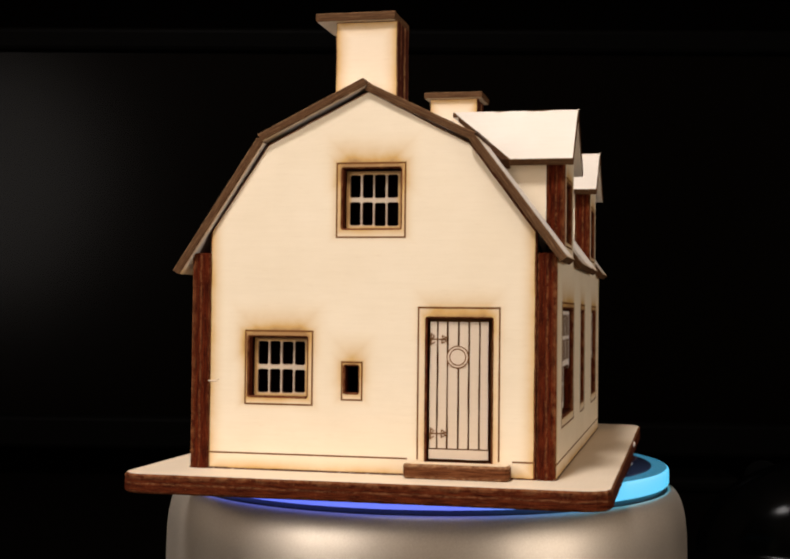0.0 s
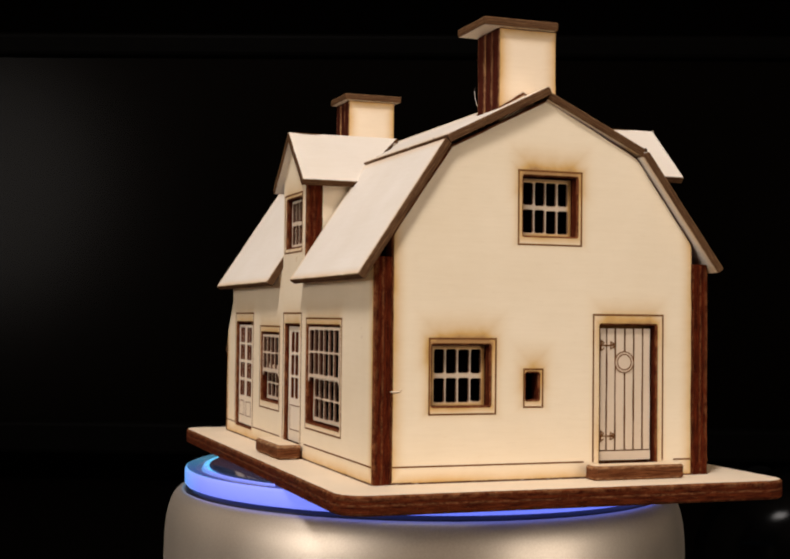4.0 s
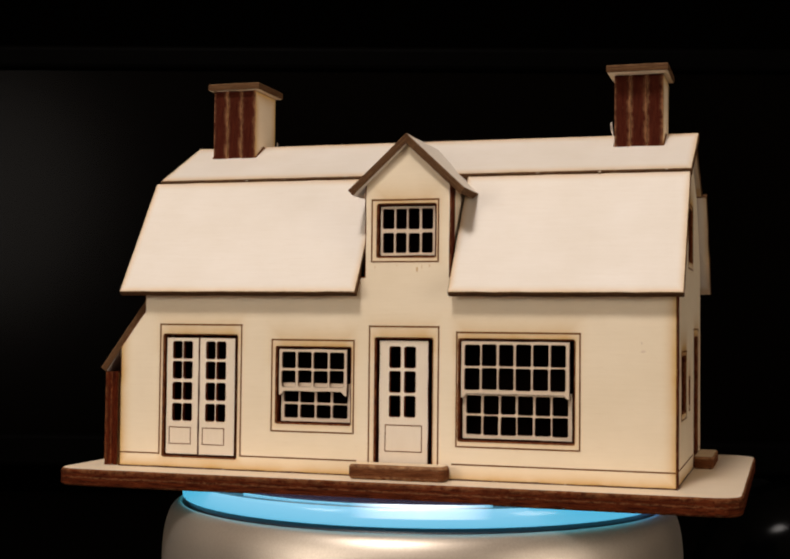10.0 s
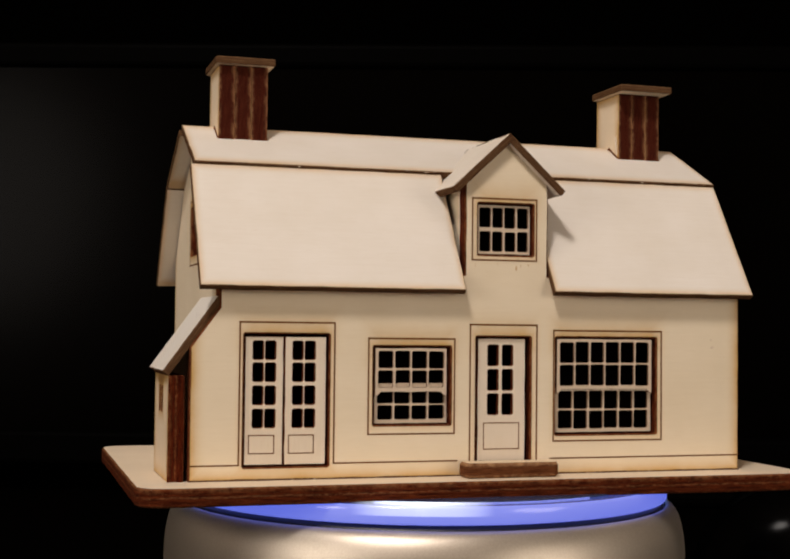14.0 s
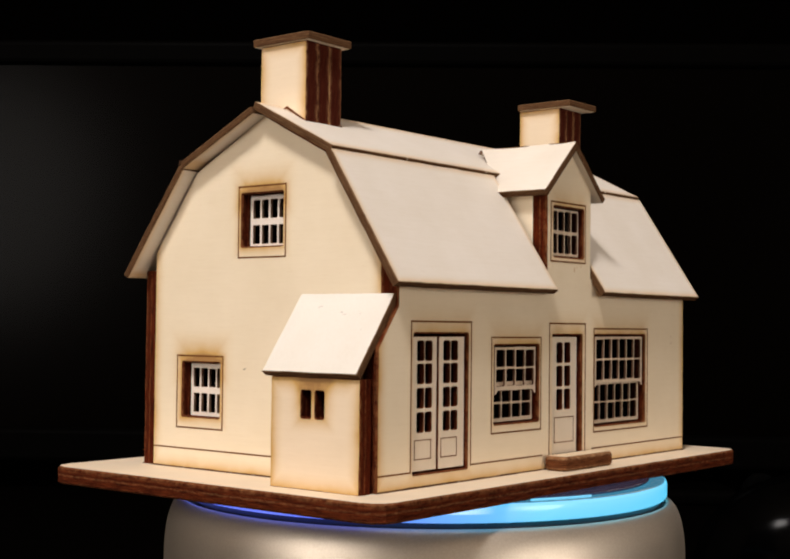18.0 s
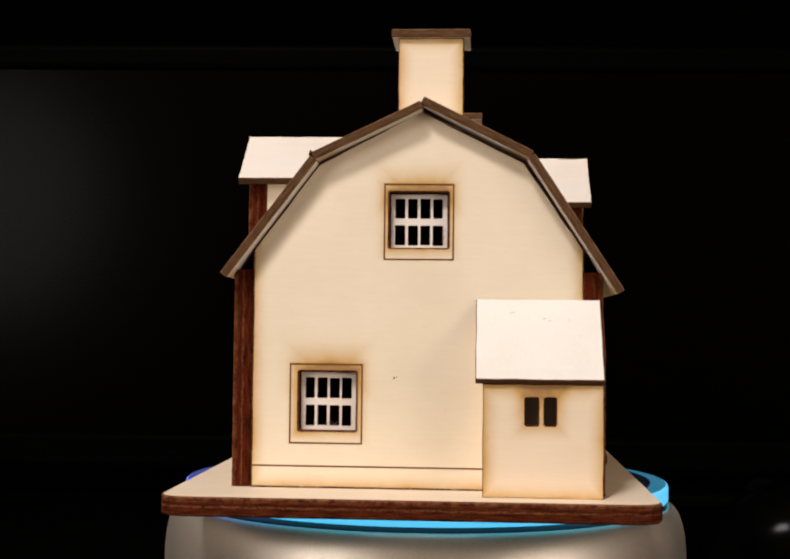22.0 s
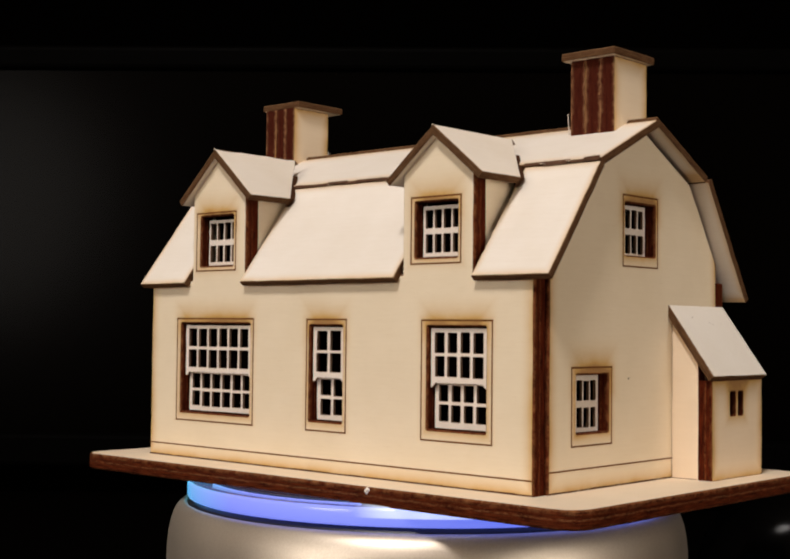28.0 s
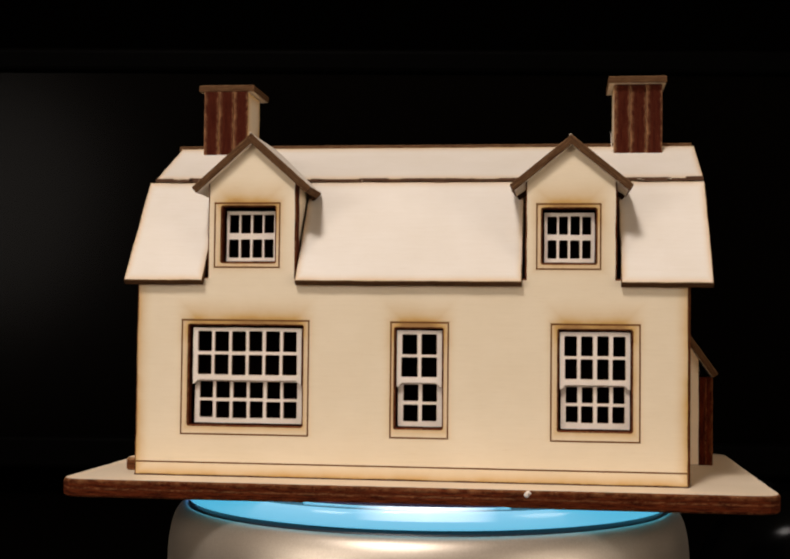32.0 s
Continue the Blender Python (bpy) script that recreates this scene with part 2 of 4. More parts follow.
def box(bm, x0, x1, y0, y1, z0, z1, bevel=0.0):
    made = bmesh.ops.create_cube(bm, size=1.0, matrix=Matrix.Translation(((x0 + x1) / 2, (y0 + y1) / 2, (z0 + z1) / 2))
                                 @ Matrix.Diagonal((x1 - x0, y1 - y0, z1 - z0, 1)))
    if bevel:
        edges = list({e for v in made["verts"] for e in v.link_edges})
        bmesh.ops.bevel(bm, geom=edges, offset=bevel, segments=3, affect="EDGES", profile=0.5)


# ---- the dark room ----
def build_room():
    # Near-black colour keeps north wall and floor dark; pale unseen walls bounce fill light.
    dark = plain("near_black_backdrop", (0.0005, 0.0003, 0.0002), 0.9, scale=8.0, gloss=0.01)
    pale = plain("warm_bounce_paint", (0.36, 0.295, 0.23), 0.85, scale=8.0)
    for name, b in (("wall_north", (-1.6, 1.6, 1.5, 1.6, -0.8, 1.7)), ("wall_south", (-1.6, 1.6, -1.6, -1.5, -0.8, 1.7)),
                    ("wall_east", (1.6, 1.7, -1.6, 1.6, -0.8, 1.7)), ("wall_west", (-1.7, -1.6, -1.6, 1.6, -0.8, 1.7)),
                    ("floor", (-1.7, 1.7, -1.6, 1.6, -0.9, -0.8)), ("ceiling", (-1.7, 1.7, -1.6, 1.6, 1.7, 1.8))):
        bm = bmesh.new()
        box(bm, *b)
        tagged(part(name, bm, dark if name in ("wall_north", "floor") else pale, None), "plain room surface, coloured dark or pale to set the light", "wall" if "wall" in name else name, kind="structure")
    bm = bmesh.new()
    box(bm, -0.8, 0.8, -0.22, 0.75, -0.085, -0.055, 0.004)
    tagged(part("table", bm, plain("black_table", (0.0007, 0.0005, 0.0004), 0.6, scale=60.0, gloss=0.01), None),
           "black table top under the display turntable", "table", kind="structure")


def build_monitor():
    """A switched-off black screen behind the turntable; it mirrors the side lamp as a dim glow."""
    monitor = tagged(new("monitor"), "switched-off black monitor with a dim lamp glow on its screen", "monitor")
    monitor.matrix_world = pose(0.02, 0.36, -0.055)
    n = Nodes("black_screen")
    n.set(Base_Color=rgb(0.0005, 0.0003, 0.00015), Roughness=0.205, Specular_IOR_Level=0.021)
    bm = bmesh.new()
    box(bm, -0.36, 0.36, -0.001, 0.012, 0.032, 0.218)
    part("screen", bm, n.mat, monitor)
    bezel = plain("black_bezel", (0.0007, 0.0006, 0.0005), 0.5, scale=200.0, gloss=0.008)
    for b in ((-0.375, 0.375, -0.004, 0.022, 0.218, 0.231), (-0.375, 0.375, -0.004, 0.022, 0.014, 0.032),
              (-0.375, -0.36, -0.004, 0.022, 0.032, 0.218), (0.36, 0.375, -0.004, 0.022, 0.032, 0.218)):
        bm = bmesh.new()
        box(bm, *b, 0.003)
        part("bezel", bm, bezel, monitor)
    bm = bmesh.new()
    box(bm, -0.13, 0.13, -0.03, 0.09, 0.0, 0.008, 0.003)
    part("foot", bm, bezel, monitor)
    bm = bmesh.new()
    box(bm, -0.04, 0.04, 0.012, 0.03, 0.006, 0.06, 0.003)
    part("neck", bm, bezel, monitor)


# ---- the turntable ----
def build_turntable():
    base = tagged(new("display_turntable"), "silver satin display turntable standing on a black table", "turntable")
    n = Nodes("silver_satin_paint")
    flake = n.noise(2600.0, (1, 1, 1), 2.0)
    smear = n.noise(55.0, (1, 1, 0.5), 4.0)
    n.set(Base_Color=n.mix(n.ramp(flake, 0.25, 0.75), rgb(0.56, 0.485, 0.40), rgb(0.63, 0.56, 0.47)), Metallic=0.82)
    n.set(Roughness=n.math("ADD", n.math("MULTIPLY", smear, 0.24), 0.32))
    n.bump(flake, 0.02, 0.0001)
    bm = bmesh.new()
    lathe(bm, [(40, -9.6), (55.0, -9.6), (55.3, -8.6), (55.7, -8.3), (56.3, -8.45), (57.1, -9.0), (57.8, -9.9), (58.4, -11.2), (58.9, -12.8), (59.3, -14.8), (59.6, -18),
               (59.8, -26), (59.9, -46), (59, -52), (57, -54.4), (53, -55), (0.01, -55)])
    part("body", bm, n.mat, base)
    dark = plain("dark_gap", (0.01, 0.01, 0.014), 0.4)
    bm = bmesh.new()
    lathe(bm, [(30, -9.5), (30, -8.0), (54.9, -8.0), (54.9, -9.4)])
    part("turning_gap", bm, dark, base, "dark gap under the lit ring")
    # a glowing arc added for the white glare at the front of the plate, fading out to both sides
    n = Nodes("white_glare_glow")
    tex = n.tree.nodes.new("ShaderNodeTexCoord")
    split = n.add("ShaderNodeSeparateXYZ")
    n.tree.links.new(tex.outputs["Object"], split.inputs[0])
    fade = n.math("SUBTRACT", 1.0, n.math("DIVIDE", n.math("ABSOLUTE", split.outputs[0]), 14 * MM), True)
    depth = n.ramp(n.math("MULTIPLY", split.outputs[1], -1.0), 55.9 * MM, 52.6 * MM)
    fade = n.math("MULTIPLY", n.math("POWER", fade, 1.2), n.math("POWER", depth, 0.6), True)
    n.set(Base_Color=rgb(0.4, 0.45, 0.5), Emission_Color=rgb(0.92, 0.95, 1.0), Emission_Strength=2.4, Alpha=fade)
    bm = bmesh.new()
    rows = []
    for k in range(25):
        a = radians(-90 - 20 + k * 40 / 24)
        rows.append([bm.verts.new((r * math.cos(a) * MM, r * math.sin(a) * MM, z * MM)) for r, z in ((50.0, -3.38), (52.6, -3.33), (54.9, -3.37), (55.6, -4.0), (55.65, -5.5))])
    for p, q in zip(rows, rows[1:]):
        for i in range(4):
            bm.faces.new((p[i], p[i + 1], q[i + 1], q[i])).smooth = True
    part("front_glare", bm, n.mat, base, "glowing arc added for the white glare at the front of the ring").visible_shadow = False
    base.matrix_world = pose(-1.0 * MM, 0, 0)
    return base


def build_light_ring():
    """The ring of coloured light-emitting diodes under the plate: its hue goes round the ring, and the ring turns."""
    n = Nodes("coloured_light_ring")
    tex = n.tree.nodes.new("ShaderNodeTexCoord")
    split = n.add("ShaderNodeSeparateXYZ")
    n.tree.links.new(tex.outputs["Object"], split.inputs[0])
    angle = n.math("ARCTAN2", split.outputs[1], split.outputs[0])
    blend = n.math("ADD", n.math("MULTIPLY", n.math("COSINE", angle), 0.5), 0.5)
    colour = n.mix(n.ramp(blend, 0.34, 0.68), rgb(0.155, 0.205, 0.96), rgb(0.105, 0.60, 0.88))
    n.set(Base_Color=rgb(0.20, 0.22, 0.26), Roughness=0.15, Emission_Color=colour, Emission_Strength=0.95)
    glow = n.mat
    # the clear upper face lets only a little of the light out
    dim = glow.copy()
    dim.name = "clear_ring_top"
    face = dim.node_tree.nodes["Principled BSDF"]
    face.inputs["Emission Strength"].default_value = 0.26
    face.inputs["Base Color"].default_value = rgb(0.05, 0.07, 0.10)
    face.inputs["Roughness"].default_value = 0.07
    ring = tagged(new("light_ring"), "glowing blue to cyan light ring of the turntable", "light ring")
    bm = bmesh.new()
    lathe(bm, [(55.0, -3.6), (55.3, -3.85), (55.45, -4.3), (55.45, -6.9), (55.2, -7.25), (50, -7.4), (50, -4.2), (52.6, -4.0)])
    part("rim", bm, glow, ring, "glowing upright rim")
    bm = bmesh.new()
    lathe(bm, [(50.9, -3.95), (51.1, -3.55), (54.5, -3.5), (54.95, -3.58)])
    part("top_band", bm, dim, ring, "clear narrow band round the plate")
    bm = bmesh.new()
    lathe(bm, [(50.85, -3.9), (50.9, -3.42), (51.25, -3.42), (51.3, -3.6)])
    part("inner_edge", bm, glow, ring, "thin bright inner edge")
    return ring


def build_plate():
    plate_thing = tagged(new("turntable_plate"), "dark glossy round glass plate carrying the model house", "glass plate")
    n = Nodes("dark_gloss_glass")
    n.set(Base_Color=rgb(0.03, 0.045, 0.10), Roughness=0.08, IOR=1.52)
    bm = bmesh.new()
    lathe(bm, [(0.01, -3.2), (50.3, -3.2), (50.7, -3.3), (50.8, -3.7), (40.5, -4.2), (40.5, -7.8), (0.01, -7.8)])
    part("glass", bm, n.mat, plate_thing)
    bm = bmesh.new()
    lathe(bm, [(0.01, -7.8), (12, -7.8), (12, -9.4), (0.01, -9.4)], 32)
    part("spindle", bm, plain("dark_spindle", (0.02, 0.02, 0.02), 0.5), plate_thing)
    return plate_thing


def build_glint_object():
    """A small glossy black stand-in added beside the turntable to carry a glint; only the glint on its shell shows."""
    mouse = tagged(new("glint_object"), "small glossy black object added on the dark table to carry a glint", "computer mouse")
    mouse.matrix_world = pose(0.142, 0.175, -0.055)
    shell = plain("gloss_black_shell", (0.0005, 0.0005, 0.0005), 0.15, speck=0.0, gloss=0.022)
    bm = bmesh.new()
    bmesh.ops.create_uvsphere(bm, u_segments=40, v_segments=24, radius=1.0, matrix=Matrix.Diagonal((0.045, 0.026, 0.034, 1)))
    bmesh.ops.bisect_plane(bm, geom=bm.verts[:] + bm.edges[:] + bm.faces[:], plane_co=(0, 0, 0.0), plane_no=(0, 0, -1), clear_outer=True)
    for f in bm.faces:
        f.smooth = True
    part("shell", bm, shell, mouse)
    bm = bmesh.new()
    bmesh.ops.create_cone(bm, cap_ends=True, segments=20, radius1=0.007, radius2=0.007, depth=0.006,
                          matrix=Matrix.Translation((-0.018, 0.010, 0.025)) @ Matrix.Rotation(radians(90), 4, "X"))
    part("wheel", bm, plain("glint_object_wheel", (0.0015, 0.0015, 0.0015), 0.7, gloss=0.01), mouse)


# ---- the model house ----
T = 3.7            # wall plywood
HX, HY = 58.04, 35.62
X, Y, Z = Vector((1, 0, 0)), Vector((0, 1, 0)), Vector((0, 0, 1))
# each wall: a point on its face, the way to the right seen from outside, the sign by which house x or y runs along it
SIDES = {"front": ((0, -HY, 0), X), "back": ((0, HY, 0), -X), "east": ((HX, 0, 0), Y), "west": ((-HX, 0, 0), -Y)}


def side(name):
    at, u = SIDES[name]
    return Vector(at), u, Z


def along(name, c):
    """A house coordinate as the distance along the wall."""
    return -c if name in ("back", "west") else c


def sash(name, wall, u0, u1, v0, v1, cols, rows, depth, mat, parent, frame=1.0, bar=0.55, mid=0.9, horns=False, label="", foot=None, head=None):
    """A window sash cut from thin wood, its panes open. u in house coordinates; frame, head and foot are the widths of its stiles and rails."""
    at, u, v = side(wall)
    u0, u1 = sorted((along(wall, u0), along(wall, u1)))
    outline = rect(u0, u1, v0, v1)
    if horns:
        outline = [(u0, v0 - 0.9), (u0 + 0.5, v0 - 0.8), (u0 + 1.3, v0), (u1 - 1.3, v0), (u1 - 0.5, v0 - 0.8), (u1, v0 - 0.9), (u1, v1), (u0, v1)]
    base = v0 + (frame if foot is None else foot)
    top = v1 - (frame if head is None else head)
    pw = (u1 - u0 - 2 * frame - (cols - 1) * bar) / cols
    ph = (top - base - (rows - 1) * mid) / rows
    holes = []
    for i in range(cols):
        for j in range(rows):
            a, b = u0 + frame + i * (pw + bar), base + j * (ph + mid)
            j0, j1, j2, j3 = (random.uniform(-0.08, 0.08) for _ in range(4))
            holes.append(rect(a + j0, a + pw + j1, b + j2, b + ph + j3, 0.15 if mat is WHITE else 0.35))
    return plate(name, outline, holes, at - u.cross(v) * depth, u, v, 0.65 if mat is WHITE else 0.5, [mat, PALE_EDGE if mat is WHITE else SASH_EDGE], parent, label, 0.08)


def surround(name, wall, u0, u1, v0, v1, house, label, bottom=True, down=None):
    """The scored surround of an opening, drawn with the laser."""
    at, u, v = side(wall)
    u0, u1 = sorted((along(wall, u0), along(wall, u1)))
    bm = bmesh.new()
    low = v0 if down is None else down
    strip(bm, (u0, v1), (u1, v1), 0.36, at, u, v)
    strip(bm, (u0, low), (u0, v1 - 0.36), 0.32, at, u, v)
    strip(bm, (u1, low), (u1, v1 - 0.36), 0.32, at, u, v)
    if bottom:
        strip(bm, (u0 + 0.36, v0), (u1 - 0.36, v0), 0.32, at, u, v)
    return part(name, bm, SCORE, house, label)


# openings: house coordinate from and to, height from and to
OPEN = {
    "east": [(-5.49, 5.9, 46.62, 58.05), (-23.9, -12.2, 14.24, 25.68), (-4.67, -2.03, 15.26, 20.37), (11.2, 23.61, 2.7, 29.66)],
    "front": [(-52.83, -35.51, 2.67, 29.1), (-26.15, -9.54, 10.7, 26.76), (-3.89, 8.29, 2.57, 28.89), (14.13, 37.8, 8.26, 28.89), (-3.72, 8.74, 46.09, 56.95)],
    "west": [(5.47, -5.92, 46.41, 57.12), (22.61, 11.51, 11.04, 22.36)],
    "back": [(46.38, 22.05, 10.8, 31.76), (2.43, -7.37, 10.9, 31.47), (-31.21, -45.96, 11, 31.47), (39.67, 28.25, 45.16, 56.85), (-27.76, -38.67, 45.16, 56.36)],}


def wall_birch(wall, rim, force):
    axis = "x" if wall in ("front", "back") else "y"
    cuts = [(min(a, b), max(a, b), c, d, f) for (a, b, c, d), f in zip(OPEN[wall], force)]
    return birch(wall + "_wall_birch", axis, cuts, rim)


def build_walls(house):
    def holes(wall):
        return [rect(along(wall, a), along(wall, b), c, d, 0.25) for a, b, c, d in OPEN[wall]]

    # front wall, with the dormer's front and the shed's side in one piece
    at, u, v = side("front")
    outline = [(-63.6, 0), (58.2, 0), (58.2, 41.9), (12.1, 41.9), (12.1, 61.6), (2.7, 70.3), (-6.65, 61.6), (-6.65, 41.9), (-57.8, 41.9), (-57.8, 34.3), (-63.6, 26.4)]
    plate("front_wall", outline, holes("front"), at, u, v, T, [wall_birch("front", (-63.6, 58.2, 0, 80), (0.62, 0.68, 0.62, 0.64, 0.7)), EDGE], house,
          "pale birch front wall with scored lines and browned cuts", 0.32)
    at, u, v = side("back")
    outline = [(-57.85, 0), (57.4, 0), (57.4, 42.0), (42.9, 42.0), (42.9, 62.4), (33.6, 70.0), (24.3, 62.4), (24.3, 42.0),
               (-23.7, 42.0), (-23.7, 62.3), (-33.3, 70.8), (-42.7, 62.3), (-42.7, 42.0), (-57.85, 42.0)]
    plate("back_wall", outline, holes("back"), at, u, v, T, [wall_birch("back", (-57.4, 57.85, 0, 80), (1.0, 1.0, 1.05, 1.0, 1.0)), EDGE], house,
          "pale birch back wall with browned window cuts", 0.32)
    for wall in ("east", "west"):
        at, u, v = side(wall)
        y0, y1 = -31.95, 31.8
        # the top follows the underside of the roof plates
        outline = [(y0, 0), (y1, 0), (y1, 38.4 + (37.65 - y1) * 1.273), (19.3, 62.6), (-0.6, 73.0), (-20.5, 63.0), (y0, 35.6 + (y0 + 39.2) * 1.454)]
        outline = [(along(wall, y), z) for y, z in outline]
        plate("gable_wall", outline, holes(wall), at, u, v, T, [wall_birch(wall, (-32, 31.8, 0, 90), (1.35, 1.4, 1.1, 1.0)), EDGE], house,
              "pale birch gable wall with scorched window cuts", 0.32)
    # scored skirting lines
    for wall, spans in (("front", [(-63.3, -53.8, 3.1), (-34.3, -8.1, 3.2), (12.8, 58.0, 3.3)]), ("east", [(-31.7, 7.5, 3.2), (27.7, 31.6, 3.2)]),
                        ("west", [(31.6, -12.8, 4.2)]), ("back", [(57.7, -57.3, 2.9)])):
        at, u, v = side(wall)
        for a, b, z in spans:
            bm = bmesh.new()
            a, b = sorted((along(wall, a), along(wall, b)))
            strip(bm, (a, z), (b, z), 0.30, at, u, v)
            part("skirting_line", bm, SCORE, house)


def build_windows(house):
    name = "window"
    w = surround(name, "east", -6.56, 6.82, 44.93, 59.08, house, "square gable window with eight open panes")
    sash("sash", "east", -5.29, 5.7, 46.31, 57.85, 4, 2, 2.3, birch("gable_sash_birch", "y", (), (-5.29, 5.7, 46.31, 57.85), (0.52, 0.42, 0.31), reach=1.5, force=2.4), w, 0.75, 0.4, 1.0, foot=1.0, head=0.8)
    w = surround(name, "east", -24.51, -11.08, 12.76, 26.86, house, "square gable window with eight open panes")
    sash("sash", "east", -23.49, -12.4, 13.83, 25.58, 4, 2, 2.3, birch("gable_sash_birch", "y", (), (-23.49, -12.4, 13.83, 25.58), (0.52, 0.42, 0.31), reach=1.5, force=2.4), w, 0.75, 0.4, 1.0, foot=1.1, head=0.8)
    surround(name, "east", -5.19, -1.26, 13.93, 21.09, house, "tiny unglazed slit window")
    w = surround(name, "west", 6.38, -6.88, 44.14, 58.64, house, "square gable window with a pale sash")
    sash("sash", "west", 5.37, -5.72, 46.11, 57.02, 4, 2, 2.3, WHITE, w, 0.95, 0.6, 1.45, head=1.0)
    w = surround(name, "west", 24.28, 10.41, 8.62, 23.77, house, "square gable window with a pale sash")
    sash("sash", "west", 22.5, 11.72, 10.74, 22.26, 4, 2, 2.3, WHITE, w, 0.95, 0.65, 1.45, head=1.2, foot=1.2)
    # front
    w = surround(name, "front", -27.26, -8.73, 8.87, 28.38, house, "double-hung front window with small panes")
    sash("upper_sash", "front", -25.75, -10.34, 17.41, 26.46, 4, 2, 0.3, SASH, w, 0.7, 0.5, 0.45, True, foot=1.0, head=0.7)
    sash("lower_sash", "front", -25.64, -9.84, 10.9, 19.23, 4, 2, 1.5, SASH, w, 0.75, 0.5, 0.45, foot=0.9, head=1.4)
    w = surround(name, "front", 13.58, 39.01, 6.94, 30.36, house, "wide double-hung front window with many small panes")
    sash("upper_sash", "front", 14.44, 36.9, 17.81, 28.59, 6, 2, 0.3, SASH, w, 0.8, 0.44, 0.45, True, foot=0.9, head=0.7)
    sash("lower_sash", "front", 14.54, 37.3, 8.56, 18.23, 6, 2, 1.5, SASH, w, 0.85, 0.44, 0.45, foot=0.9, head=0.8)
    w = surround(name, "front", -5.03, 9.44, 45.01, 57.98, house, "dormer window with eight open panes")
    sash("sash", "front", -3.52, 8.43, 46.29, 56.75, 4, 2, 1.2, SASH, w, 0.55, 0.45, 0.9, foot=0.6, head=0.6)
    # back
    w = surround(name, "back", 47.9, 20.72, 8.9, 32.87, house, "wide double-hung back window with pale sashes")
    sash("upper_sash", "back", 45.77, 22.3, 20.19, 31.37, 6, 2, 0.9, WHITE, w, 1.15, 0.8, 0.75, True, foot=1.2, head=0.9)
    sash("lower_sash", "back", 45.57, 22.3, 11.1, 20.99, 6, 2, 2.0, WHITE, w, 1.15, 0.8, 0.75, foot=1.2)
    w = surround(name, "back", 3.35, -8.58, 8.9, 32.77, house, "narrow double-hung back window with pale sashes")
    sash("upper_sash", "back", 2.23, -7.27, 20.19, 31.17, 2, 2, 0.9, WHITE, w, 1.15, 0.85, 0.75, True, foot=1.3, head=0.9)
    sash("lower_sash", "back", 2.02, -7.27, 11.1, 20.99, 2, 2, 2.0, WHITE, w, 1.15, 0.85, 0.75, foot=1.2)
    w = surround(name, "back", -29.7, -47.58, 8.9, 32.67, house, "double-hung back window with pale sashes")
    sash("upper_sash", "back", -31.41, -45.76, 20.19, 31.17, 4, 2, 0.9, WHITE, w, 1.1, 0.85, 0.75, True, foot=1.3, head=0.9)
    sash("lower_sash", "back", -31.62, -45.76, 11.2, 20.99, 4, 2, 2.0, WHITE, w, 1.15, 0.85, 0.75, foot=1.4)
    w = surround(name, "back", 41.18, 27.24, 44.08, 57.64, house, "dormer window with a pale sash")
    sash("sash", "back", 39.17, 28.25, 45.36, 56.16, 4, 2, 2.0, WHITE, w, 0.7, 0.55, 1.35, head=0.9, foot=0.9)
    w = surround(name, "back", -26.64, -39.59, 43.98, 57.35, house, "dormer window with a pale sash")
    sash("sash", "back", -28.06, -38.47, 45.36, 55.78, 4, 2, 2.0, WHITE, w, 0.8, 0.55, 1.35, head=0.9, foot=0.9)


